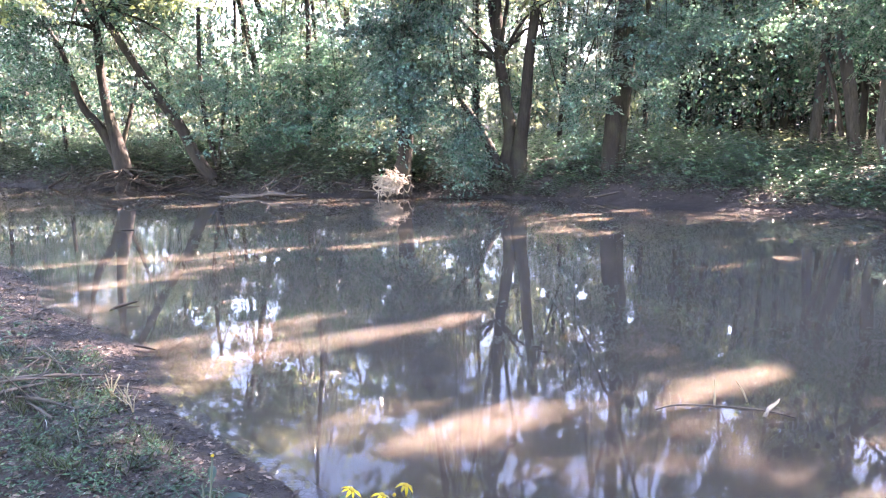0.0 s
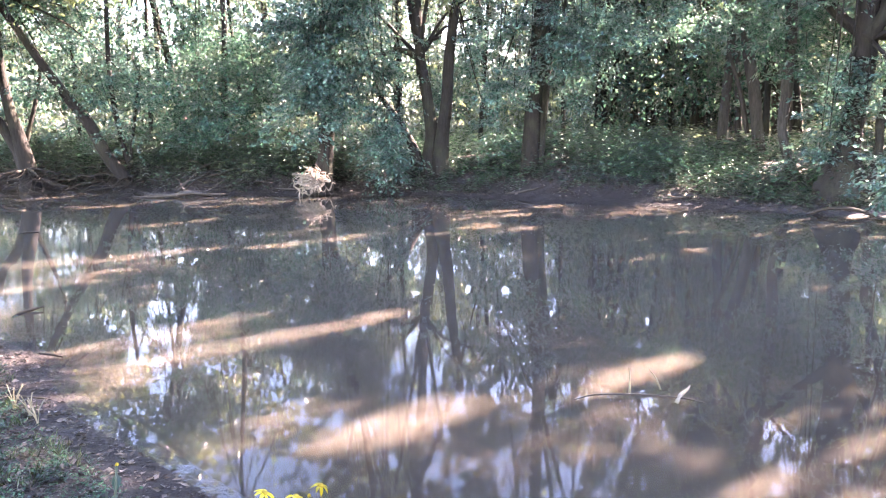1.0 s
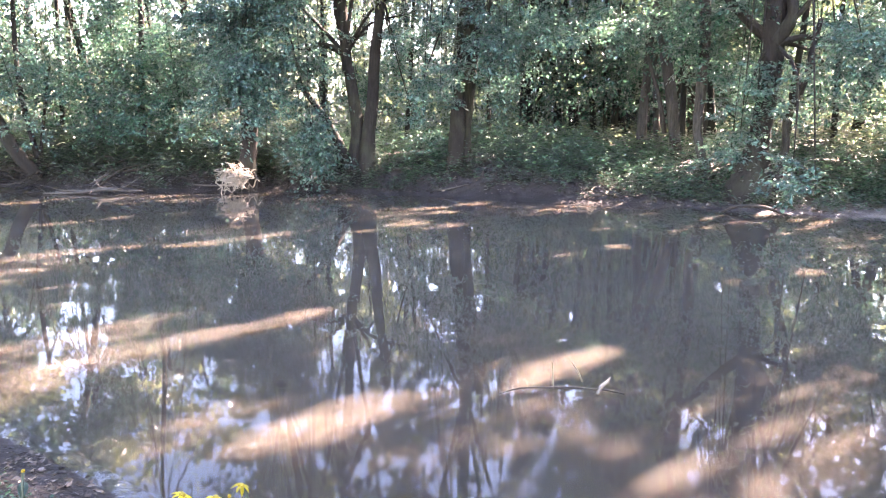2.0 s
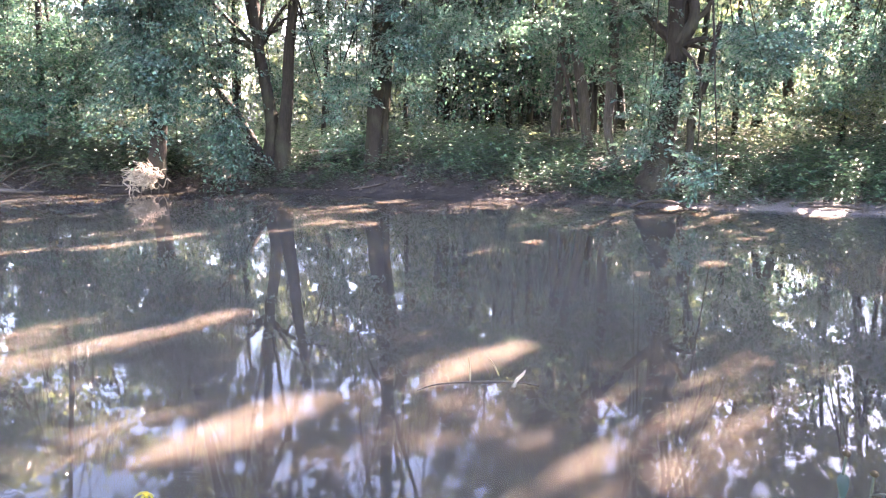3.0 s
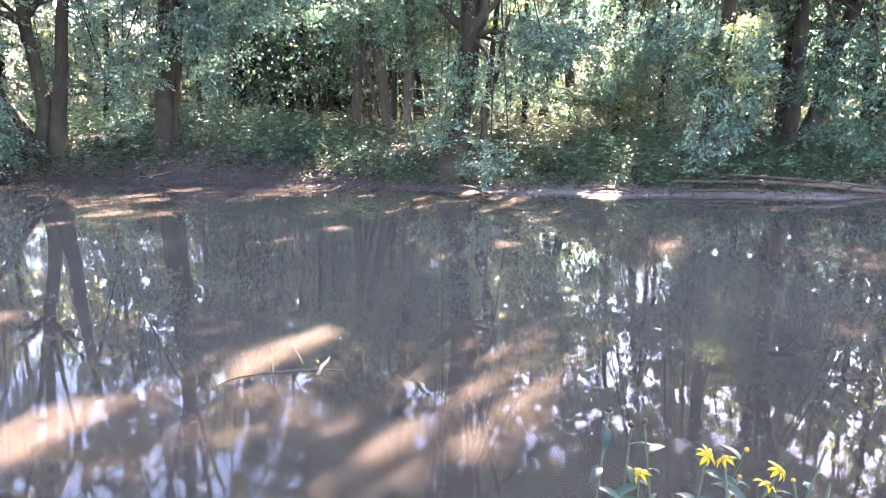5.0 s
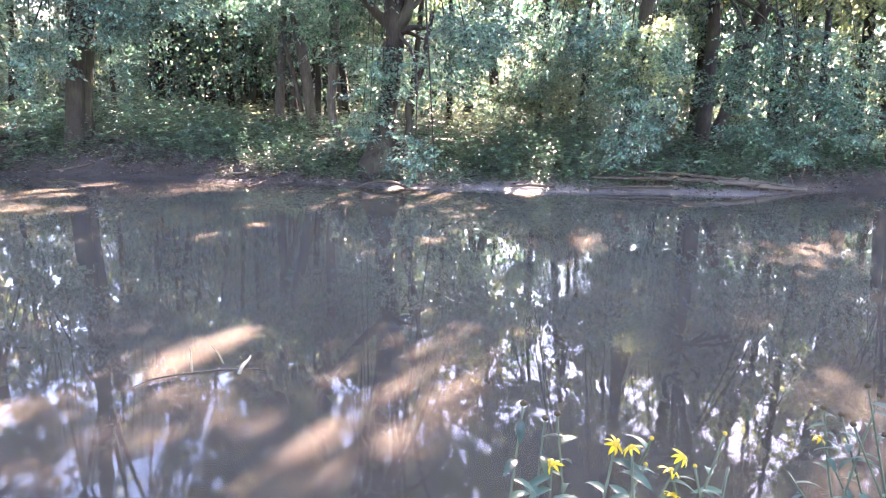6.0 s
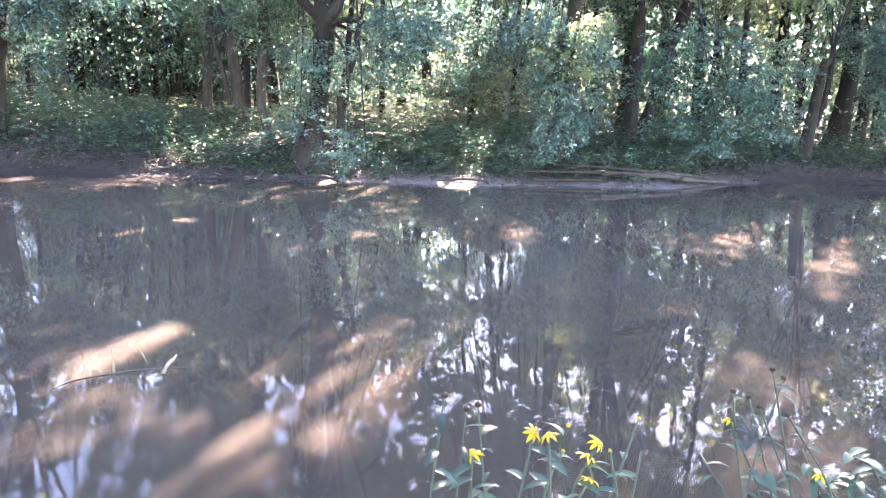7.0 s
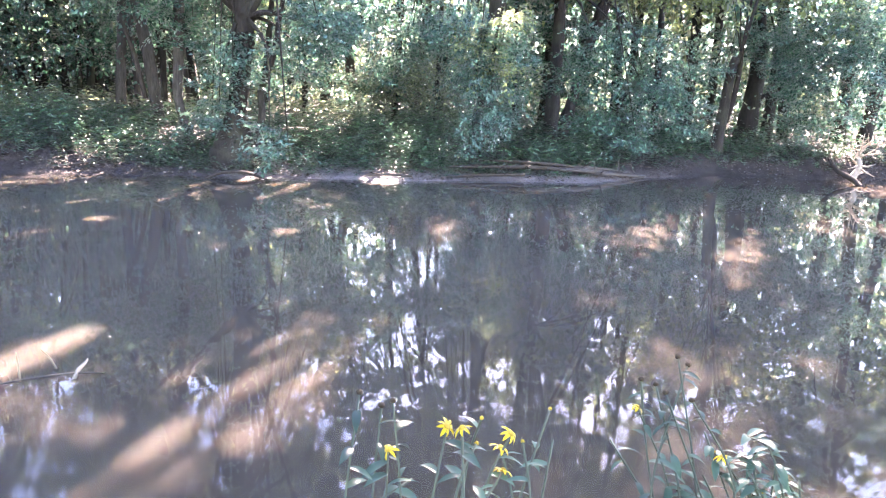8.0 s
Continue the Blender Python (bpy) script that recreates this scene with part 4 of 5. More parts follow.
def far_leaves(name, label, count, reach, rise, size, material, seed, spans, gap=-0.35):
    """A far mass of leaves: an arc of woodland round the river; spans: stretches of azimuth in degrees."""
    rng = np.random.default_rng(seed)
    pick = rng.integers(0, len(spans), count)
    lo, hi = np.array(spans, float).T
    a = np.radians(lo[pick] + (hi - lo)[pick] * rng.random(count))
    d = rng.uniform(*reach, count)
    p = np.stack([d * np.sin(a), d * np.cos(a), rise[0] + (rise[1] - rise[0]) * rng.random(count)], 1)
    lump = waves(p[:, 0] + p[:, 1] * 0.3, p[:, 2] * 1.6 + p[:, 1] * 0.5, 0.8, seed)
    p = p[lump > gap]
    p = p[~inside(p[:, 0], p[:, 1], RIVER)]
    n = len(p)
    length = size * rng.uniform(0.6, 1.3, n)
    v, f = leaf_arrays(p, rng.normal(0, 1, (n, 3)) + np.array([0, 0, -0.5]), unit(rng.normal(0, 0.6, (n, 3)) + np.array([0, 0, 1])), length, length * 0.7)
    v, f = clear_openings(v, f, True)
    return tagged(new(name, mesh_of(name, v, f, material, smooth=False)), label, "woodland", kind="stuff")


far_leaves("far_woods", "deep green mass of far woodland leaves", 18000, (42, 60), (0.8, 9), 0.6, M["maple"], 61, [(33, 100)])
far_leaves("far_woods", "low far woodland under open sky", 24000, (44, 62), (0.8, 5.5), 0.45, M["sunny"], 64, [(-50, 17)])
# shade between the trunks, put in as dark-coloured leaves
far_leaves("shaded_thicket", "thicket closing the stand, its leaves coloured as in shade", 30000, (36, 50), (0.5, 12), 0.42, M["deep"], 62, [(15, 35)], -9)
far_leaves("understorey", "shaded saplings among the bare trunks", 20000, (20, 34), (0.8, 5.5), 0.12, M["maple"], 66, [(15, 34)], 0.0)
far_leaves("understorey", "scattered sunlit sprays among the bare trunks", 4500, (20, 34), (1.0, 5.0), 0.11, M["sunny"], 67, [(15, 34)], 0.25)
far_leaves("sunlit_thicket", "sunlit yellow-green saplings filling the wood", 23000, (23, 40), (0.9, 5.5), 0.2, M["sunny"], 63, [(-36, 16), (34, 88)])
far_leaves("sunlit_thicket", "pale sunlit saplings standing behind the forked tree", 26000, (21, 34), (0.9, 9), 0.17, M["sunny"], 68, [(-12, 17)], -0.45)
far_leaves("bend_thicket", "green saplings crowding behind the bend", 38000, (24, 40), (0.9, 14), 0.22, M["maple"], 70, [(44, 104)], -0.6)
far_leaves("sunlit_thicket", "green saplings filling the wood upstream", 26000, (22, 36), (2.0, 9.5), 0.18, M["maple"], 69, [(-38, -4)], -0.4)
far_leaves("sunlit_thicket", "tall green saplings upstream behind the bank", 12000, (21, 34), (1.5, 9), 0.17, M["teal"], 65, [(-38, -5)], -0.2)

# ---- undergrowth ----
def undergrowth(name, label, count, spans, material, seed, tall, size, west=-14, east=24):
    """Leafy stems scattered over spans of the bank (x range, depth behind the water's edge)."""
    rng = np.random.default_rng(seed)
    x = rng.uniform(west, east, count * 6)
    y = rng.uniform(2, 32, count * 6)
    far = line_distance(x, y, FAR_BANK)
    keep = ~inside(x, y, RIVER) & (far < line_distance(x, y, NEAR_BANK)) & (far > spans[0] + 0.25 * waves(x, y, 2.1, 5)) & (far < spans[1])
    keep &= rng.random(count * 6) < np.clip(0.75 + 0.5 * waves(x, y, 0.9, seed), 0.15, 1) * np.interp(far, [0, 2.5, spans[1]], [1, 1, 0.35])
    x, y, far = x[keep][:count], y[keep][:count], far[keep][:count]
    z = height(x, y)
    h = tall * rng.uniform(0.4, 1.15, len(x)) * np.clip(0.85 + 0.35 * waves(x, y, 0.8, 9), 0.4, 1.3)
    per = 12
    lean = rng.normal(0, 0.22, (len(x), 2))
    at, ahead = [], []
    for k in range(per):
        u = (k + rng.random(len(x))) / per
        a = rng.uniform(0, 6.28, len(x))
        p = np.stack([x + lean[:, 0] * h * u, y + lean[:, 1] * h * u, z + h * u], 1)
        d = np.stack([np.cos(a), np.sin(a), rng.uniform(-0.35, 0.5, len(x))], 1)
        at.append(p + d * 0.03)
        ahead.append(d)
    at, ahead = np.vstack(at), np.vstack(ahead)
    n = len(at)
    length = size * rng.uniform(0.6, 1.4, n)
    v, f = leaf_arrays(at, ahead, unit(rng.normal(0, 0.4, (n, 3)) + np.array([0, 0, 1])), length, length * rng.uniform(0.25, 0.5, n))
    ob = new(name, mesh_of(name, v, f, material, smooth=False))
    return tagged(ob, label, "undergrowth", kind="stuff")


undergrowth("undergrowth", "waist-high green nettles and herbs crowding the top of the bank", 10300, (0.72, 7), M["herb"], 41, 0.8, 0.11)
undergrowth("creepers", "low green creepers trailing over the mud edge", 7500, (0.38, 1.5), M["herb"], 42, 0.3, 0.085)
# shade along the cut bank, put in as dark-coloured leaves
undergrowth("bank_shrubs", "leafy shrubs hanging over the cut bank, coloured as in shade", 8500, (0.12, 2.6), M["deep"], 44, 0.8, 0.10, -14, 0.4)
undergrowth("bank_fringe", "ragged herbs drooping over the mud face, coloured as in shade", 2600, (0.2, 1.0), M["deep"], 45, 0.35, 0.09, 0.4, 9.5)
undergrowth("woodland_herbs", "sparse sunlit herbs on the wood floor", 1700, (6, 20), M["sunny"], 43, 0.6, 0.18)

# ---- roots and driftwood on the far bank ----
def roots_for(thing, foot, count, reach, drop, thick, material, seed, sweep=(0, 6.28), label=""):
    """Bare roots that arch out from a foot and dive into the mud."""
    rng = np.random.default_rng(seed)
    o = np.array(thing.location)
    for k in range(count):
        a = sweep[0] + (sweep[1] - sweep[0]) * (k + rng.random()) / count
        d = np.array([math.cos(a), math.sin(a), 0])
        l = reach * rng.uniform(0.5, 1.1)
        start = np.array(foot) + d * 0.05 + np.array([0, 0, rng.uniform(-0.1, 0.12)])
        line = [(*(start - o), thick * rng.uniform(0.7, 1.1))]
        for u in (0.3, 0.6, 0.85, 1.0):
            q = start + d * l * u + rng.normal(0, 0.16 * l, 3) * np.array([1, 1, 0])
            q[2] = max(start[2] + rng.uniform(0, 0.12) - drop * u ** 1.2, ground_at(q[0], q[1]) + thick * rng.uniform(-0.6, 1.2))
            line.append((*(q - o), thick * (1 - 0.8 * u) * rng.uniform(0.6, 1)))
        part("root", limb_mesh("root", [line], material, sides=7, steps=4, knobby=0.15, rng=rng), thing, label)


things = {ob["label"]: ob for ob in scene.objects if ob.parent is None and "label" in ob}
roots_for(things["bushy maple on bare washed-out roots, boughs in the water"], (-1.01, 17.07, 0.39), 24, 0.5, 0.6, 0.024, M["drift"], 71, label="pale washed-out root")
roots_for(things["leaning brown tree with several stems on the root-laced bank"], (-8.43, 19.56, 0.45), 34, 1.7, 0.7, 0.022, M["wet_wood"], 72, (3.0, 6.4), "exposed dark root")
roots_for(things["dark slender tree leaning far out over the water"], (-5.89, 19.32, 0.23), 18, 1.2, 0.5, 0.02, M["wet_wood"], 73, (2.6, 6.6), "exposed dark root")
roots_for(things["old tree with a flared root foot and a wide fork"], (8.62, 12.72, 0.38), 14, 0.6, 0.45, 0.07, M["bark"], 74, (2.4, 6.8))


maple = things["bushy maple on bare washed-out roots, boughs in the water"]
wad_rng = np.random.default_rng(75)
for k in range(150):
    c = np.array([-1.2, 16.62, 0.34]) + wad_rng.normal(0, 1, 3) * np.array([0.15, 0.07, 0.115])
    d = unit(wad_rng.normal(0, 1, 3) * np.array([1, 0.7, 0.9])) * wad_rng.uniform(0.06, 0.15)
    m = wad_rng.normal(0, 0.05, 3)
    o = np.array(maple.location)
    part("root", limb_mesh("root", [[(*(c - d - o), 0.005), (*(c - d * 0.3 + m - o), 0.013), (*(c + d * 0.4 - m - o), 0.011), (*(c + d - o), 0.004)]], M["root"], sides=6, steps=3, knobby=0.2, rng=wad_rng), maple, "pale tangled root with sunlight in its colour")


def log(name, label, points, material, seed, snags=0, category="driftwood"):
    """A fallen stem with broken side branches, lying where its points say."""
    rng = np.random.default_rng(seed)
    o = np.array(points[0][:3])
    thing = root(name, o, label, category, "driftwood")
    part("stem", limb_mesh("stem", [local(points, o)], material, sides=9, steps=6, knobby=0.16, rng=rng), thing)
    for _ in range(snags):
        k = rng.integers(0, len(points) - 1)
        u = rng.random()
        p = np.array(points[k]) * (1 - u) + np.array(points[k + 1]) * u
        d = unit(rng.normal(0, 1, 3) * np.array([1, 1, 0.5]) + np.array([0, 0, 0.5])) * rng.uniform(0.2, 0.7)
        line = [tuple(p - np.array([*o, 0.0]) - np.array([0, 0, 0, p[3] * 0.5])), (*(p[:3] - o + d * 0.5 + rng.normal(0, 0.04, 3)), p[3] * 0.3), (*(p[:3] - o + d), 0.006)]
        part("snag", limb_mesh("snag", [line], material, sides=6, steps=4, rng=rng), thing)
    return thing


def lying(points, lift=0.02):
    """Control points (x, y, radius, raise) laid on the ground or the water."""
    return [(x, y, max(ground_at(x, y), 0.0) + r * 0.6 + up + lift, r) for x, y, r, up in points]


log("log", "grey weathered drift log aground by the bank", lying([(-5.0, 17.35, 0.015, 0), (-4.6, 17.1, 0.03, 0.02), (-4.3, 17.1, 0.035, 0.0), (-3.9, 16.85, 0.05, 0.06), (-3.5, 16.9, 0.035, 0.02), (-3.1, 16.7, 0.015, 0.05)]), M["drift"], 81, 9)
log("fallen_branch", "thin grey branch half sunk beside the log", lying([(-5.2, 17.15, 0.015, -0.01), (-4.6, 16.95, 0.022, 0.0), (-3.9, 17.0, 0.012, 0.04)]), M["drift"], 82, 4)
log("log", "pale bleached log lying across the mud bar", lying([(14.3, 8.65, 0.03, 0.1), (14.8, 8.4, 0.05, 0.1), (15.4, 8.2, 0.055, 0.05), (16.2, 7.95, 0.04, 0.02), (16.8, 7.85, 0.02, 0)]), M["drift"], 83, 4)
log("log", "bleached forked log resting on the pile", lying([(14.7, 8.7, 0.03, 0.14), (15.4, 8.4, 0.045, 0.12), (16.1, 8.1, 0.035, 0.08)]), M["drift"], 84, 3)
log("fallen_branch", "long dark branch reaching up the mud bar", lying([(12.1, 10.1, 0.02, 0.12), (13.0, 9.6, 0.035, 0.12), (13.9, 9.0, 0.05, 0.12), (14.8, 8.5, 0.05, 0.06)]), M["wet_wood"], 85, 6)
log("fallen_branch", "thin dark branch at the water's edge", lying([(11.7, 9.75, 0.018, 0.02), (12.5, 9.4, 0.03, 0.05), (13.4, 9.0, 0.035, 0.03)]), M["wet_wood"], 86, 5)
log("fallen_branch", "forked dark limb propped on the drift pile", lying([(12.9, 9.9, 0.015, 0.25), (13.7, 9.3, 0.03, 0.22), (14.6, 8.7, 0.04, 0.14), (15.6, 8.2, 0.03, 0.05)]), M["wet_wood"], 98, 7)
log("fallen_branch", "small dark branch arching out of the shallows", [(7.5, 11.95, -0.02, 0.02), (7.75, 11.8, 0.10, 0.028), (8.1, 11.55, 0.12, 0.03), (8.5, 11.3, -0.03, 0.02)], M["wet_wood"], 87, 3)
log("fallen_branch", "dark stick stranded on the mud", lying([(10.3, 10.6, 0.015, 0.0), (10.7, 10.4, 0.03, 0.01), (11.1, 10.15, 0.02, 0.0)]), M["wet_wood"], 88, 2)
log("fallen_branch", "broken dark stub leaning out of the bank", [(21.9, 5.1, 0.55, 0.05), (21.6, 4.8, 0.3, 0.06), (21.5, 4.4, 0.12, 0.07), (21.3, 4.1, -0.05, 0.06)], M["wet_wood"], 89, 2)
tangle = log("root_tangle", "sunlit pale root tangle on the far bend", [(22.4, 4.6, 0.1, 0.09), (22.5, 4.5, 0.4, 0.07), (22.7, 4.6, 0.75, 0.05), (22.6, 4.3, 1.1, 0.03)], M["root"], 90, 20)
for k, (t_x, t_y) in enumerate([(5.6, 13.9), (3.0, 15.6), (-2.2, 17.5), (10.2, 10.9), (-8.2, 19.9), (0.6, 16.9)]):
    log("fallen_branch", "short broken stick lying on the mud slope", lying([(t_x, t_y, 0.012, 0.0), (t_x + 0.3, t_y - 0.12, 0.02, 0.02), (t_x + 0.7, t_y - 0.2, 0.012, 0.0)]), M["drift"], 91 + k, 2)

# ---- snags in the water near the viewer ----


def brush_pile(label, x0, x1, count, seed):
    """Washed-up sticks lying over one another along the foot of the bank."""
    rng = np.random.default_rng(seed)
    far_x, far_y = [q[0] for q in FAR_BANK], [q[1] for q in FAR_BANK]
    x = (x0 + x1) / 2
    y = float(np.interp(x, far_x, far_y)) + 0.45
    o = np.array([x, y, ground_at(x, y)])
    thing = root("brush_pile", o, label, "driftwood", "brush piles")
    for _ in range(count):
        sx = rng.uniform(x0, x1)
        sy = float(np.interp(sx, far_x, far_y)) + rng.uniform(0.1, 0.85)
        a, l, r = rng.normal(-0.45, 0.6), rng.uniform(0.5, 1.5), rng.uniform(0.012, 0.035)
        line = []
        for u in (0.0, 0.35, 0.7, 1.0):
            px, py = sx + math.cos(a) * l * (u - 0.5) + rng.normal(0, 0.05), sy + math.sin(a) * l * (u - 0.5) + rng.normal(0, 0.04)
            line.append((px - o[0], py - o[1], ground_at(px, py) + r + rng.uniform(0, 0.28) - o[2], r * (1 - 0.55 * u)))
        part("stick", limb_mesh("stick", [line], M["drift" if rng.random() < 0.3 else "wet_wood"], sides=6, steps=3, knobby=0.14, rng=rng), thing)


brush_pile("tangled grey brushwood washed against the dark bank", -10.6, -8.2, 26, 141)
brush_pile("tangled grey brushwood below the leaning tree", -7.9, -5.6, 26, 142)
brush_pile("scattered dark sticks along the foot of the bank", -4.8, -2.4, 14, 143)
log("snag_branch", "thin sunken branch breaking the surface", [(1.3, 4.36, -0.01, 0.004), (1.45, 4.4, 0.0, 0.005), (1.7, 4.36, 0.004, 0.006), (1.95, 4.28, 0.002, 0.006), (2.1, 4.22, -0.02, 0.005)], M["drift"], 101)
log("snag_twig", "upright bleached twig standing in the water", [(1.69, 4.43, -0.05, 0.007), (1.69, 4.44, 0.06, 0.006), (1.685, 4.45, 0.15, 0.003)], M["straw"], 102)
log("snag_twig", "slanting bleached twig standing in the water", [(1.93, 4.5, -0.04, 0.006), (1.9, 4.52, 0.04, 0.005), (1.86, 4.54, 0.10, 0.003)], M["straw"], 103)
log("snag_stub", "pale broken stub poking from the water", [(1.93, 4.26, -0.03, 0.012), (1.97, 4.29, 0.012, 0.012), (2.03, 4.33, 0.03, 0.009), (2.06, 4.36, 0.045, 0.004)], M["root"], 104)
log("snag_twig", "dark drifting stick with a raised end", [(-3.27, 7.0, -0.02, 0.01), (-3.2, 7.05, 0.008, 0.018), (-3.12, 7.12, 0.022, 0.013), (-3.05, 7.18, 0.03, 0.005)], M["wet_wood"], 105)
log("snag_twig", "small dark stick at the muddy edge", [(-2.5, 5.72, 0.02, 0.007), (-2.4, 5.68, 0.02, 0.009), (-2.3, 5.64, 0.01, 0.005)], M["wet_wood"], 106)
log("drift_scrap", "dark scrap of wood drifting midstream", [(-5.45, 12.2, -0.015, 0.008), (-5.3, 12.15, 0.015, 0.018), (-5.15, 12.2, 0.0, 0.01)], M["wet_wood"], 107, 1)

# ---- the near bank at the viewer's feet ----
def near_spots(count, seed, box, low, high):
    """Random spots on the near bank: inside a box and between two distances from the water."""
    rng = np.random.default_rng(seed)
    x, y = rng.uniform(box[0], box[1], count), rng.uniform(box[2], box[3], count)
    d = line_distance(x, y, NEAR_BANK)
    keep = ~inside(x, y, RIVER) & (d > low) & (d < high)
    return x[keep], y[keep], rng


def litter(name, label, count, seed, box, low, high, size, material):
    x, y, rng = near_spots(count, seed, box, low, high)
    n = len(x)
    at = np.stack([x, y, height(x, y) + 0.006], 1)
    a = rng.uniform(0, 6.28, n)
    length = size * rng.uniform(0.4, 1.5, n)
    v, f = leaf_arrays(at, np.stack([np.cos(a), np.sin(a), rng.uniform(-0.1, 0.35, n)], 1), unit(rng.normal(0, 0.35, (n, 3)) + np.array([0, 0, 1])), length, length * rng.uniform(0.3, 0.8, n))
    return tagged(new(name, mesh_of(name, v, f, material, smooth=False)), label, "leaf litter", kind="stuff")


litter("leaf_litter", "scattered dry leaf scraps and bark crumbs on mud", 42000, 111, (-8, -0.5, 2.6, 11), 0.0, 4, 0.036, M["litter"])


def far_litter(name, label, count, seed, size, material):
    """Crumbs, leaves and clods on the far mud slope."""
    rng = np.random.default_rng(seed)
    x, y = rng.uniform(-13, 24, count * 8), rng.uniform(3, 23, count * 8)
    d = line_distance(x, y, FAR_BANK)
    keep = ~inside(x, y, RIVER) & (d < line_distance(x, y, NEAR_BANK)) & (d > 0.05) & (d < 2.2) & (waves(x, y, 1.8, seed) > -0.3)
    x, y = x[keep][:count], y[keep][:count]
    n = len(x)
    a = rng.uniform(0, 6.28, n)
    length = size * rng.uniform(0.4, 1.8, n)
    v, f = leaf_arrays(np.stack([x, y, height(x, y) + 0.01], 1), np.stack([np.cos(a), np.sin(a), rng.uniform(-0.1, 0.5, n)], 1), unit(rng.normal(0, 0.5, (n, 3)) + np.array([0, 0, 1])), length, length * rng.uniform(0.25, 0.8, n))
    return tagged(new(name, mesh_of(name, v, f, material, smooth=False)), label, "leaf litter", kind="stuff")


far_litter("mud_litter", "dead leaves and crumbs strewn over the far mud slope", 15000, 112, 0.06, M["litter"])


def sprouts(name, label, count, seed, box, low, high, tall, size, per, material, narrow=0.5, grassy=False):
    """Small weeds, or tufts of grass blades, on the near bank."""
    x, y, rng = near_spots(count, seed, box, low, high)
    patchy = waves(x, y, 2.6, seed) > -0.25
    x, y = x[patchy], y[patchy]
    z = height(x, y)
    n = len(x)
    at, ahead, long = [], [], []
    h = tall * rng.uniform(0.4, 1.2, n)
    for k in range(per):
        a = rng.uniform(0, 6.28, n)
        if grassy:
            at.append(np.stack([x + rng.normal(0, 0.025, n), y + rng.normal(0, 0.025, n), z - 0.005], 1))
            ahead.append(np.stack([np.cos(a) * 0.5, np.sin(a) * 0.5, rng.uniform(0.5, 1.2, n)], 1))
            long.append(h * rng.uniform(0.6, 1.2, n))
        else:
            u = (k + rng.random(n)) / per
            at.append(np.stack([x + 0.05 * np.cos(a) * u, y + 0.05 * np.sin(a) * u, z + h * u], 1))
            ahead.append(np.stack([np.cos(a), np.sin(a), rng.uniform(-0.2, 0.6, n)], 1))
            long.append(size * rng.uniform(0.6, 1.4, n))
    at, ahead, long = np.vstack(at), np.vstack(ahead), np.concatenate(long)
    v, f = leaf_arrays(at, ahead, unit(rng.normal(0, 0.4, (len(at), 3)) + np.array([0, 0, 1])), long, long * narrow if not grassy else np.full(len(long), 0.007))
    return tagged(new(name, mesh_of(name, v, f, material, smooth=False)), label, "weeds", kind="stuff")


sprouts("weeds", "low broad-leaved weeds greening the near bank", 3000, 121, (-4.5, -0.6, 2.4, 5.3), 0.3, 3, 0.06, 0.023, 10, M["herb"], 0.45)
sprouts("weeds_sparse", "scattered seedlings on bare near mud", 500, 122, (-6, -1, 5.0, 9), 0.3, 3, 0.06, 0.04, 7, M["herb"], 0.55)
sprouts("grass", "thin grass tufts among the weeds", 900, 123, (-4.5, -0.5, 2.3, 5.4), 0.25, 3, 0.1, 0.05, 8, M["grass"], grassy=True)
for k, (x, y, a, l, r) in enumerate([(-2.95, 4.5, 0.5, 0.7, 0.014), (-2.6, 4.25, -0.4, 0.5, 0.01), (-2.75, 4.15, 1.2, 0.45, 0.012), (-2.4, 4.6, 0.1, 0.4, 0.008), (-3.0, 5.0, -0.2, 0.4, 0.01), (-2.2, 3.9, 2.4, 0.4, 0.009), (-2.9, 4.3, 0.9, 0.5, 0.011)]):
    line = [(x, y, r, 0.01), (x + math.cos(a) * l * 0.5, y + math.sin(a) * l * 0.5, r, 0.03), (x + math.cos(a) * l, y + math.sin(a) * l, r * 0.5, 0.02)]
    log("twig", "broken grey twig lying in the weeds", lying(line), M["drift"], 131 + k, 2, "twig")


def dry_stalk(x, y, tall, seed):
    rng = np.random.default_rng(seed)
    g = ground_at(x, y)
    thing = root("dry_stalk", (x, y, g), "bleached dry grass stalk leaning over green weeds", "dry grass", "dry stalks")
    for _ in range(6):
        a, l = rng.uniform(0, 6.28), tall * rng.uniform(0.6, 1.1)
        d = np.array([math.cos(a) * 0.4, math.sin(a) * 0.4, 1.0]) * l
        part("stalk", limb_mesh("stalk", [[(0, 0, -0.02, 0.0022), (*(d * 0.5 * np.array([0.6, 0.6, 1])), 0.002), (*d, 0.001)]], M["straw"], sides=5, steps=3, rng=rng), thing)
    return thing


for k, (x, y) in enumerate([(-2.0, 4.38), (-2.15, 4.52), (-1.9, 4.25)]):
    dry_stalk(x, y, 0.15, 141 + k)


# ---- yellow wild flowers at the water's edge ----
def blade(length, width, curl=0.25, folds=5):
    """A lance-shaped leaf or petal along +x with a raised midrib and a drooping tip."""
    v, f = [], []
    for i in range(folds + 1):
        u = i / folds
        w = width / 2 * math.sin(math.pi * min(1, 0.08 + u * 0.92)) ** 0.8 * (1 - 0.25 * u)
        z = curl * length * (0.5 * u - u * u)
        v += [(u * length, -w, z + w * 0.3), (u * length, 0, z), (u * length, w, z + w * 0.3)]
    for i in range(folds):
        b = i * 3
        f += [(b, b + 3, b + 4, b + 1), (b + 1, b + 4, b + 5, b + 2)]
    return v, f


PETAL = mesh_of("petal", *blade(0.024, 0.010, 0.5), M["petal"])
LEAF = mesh_of("leaf", *blade(0.085, 0.031, 0.45), M["flower_leaf"])


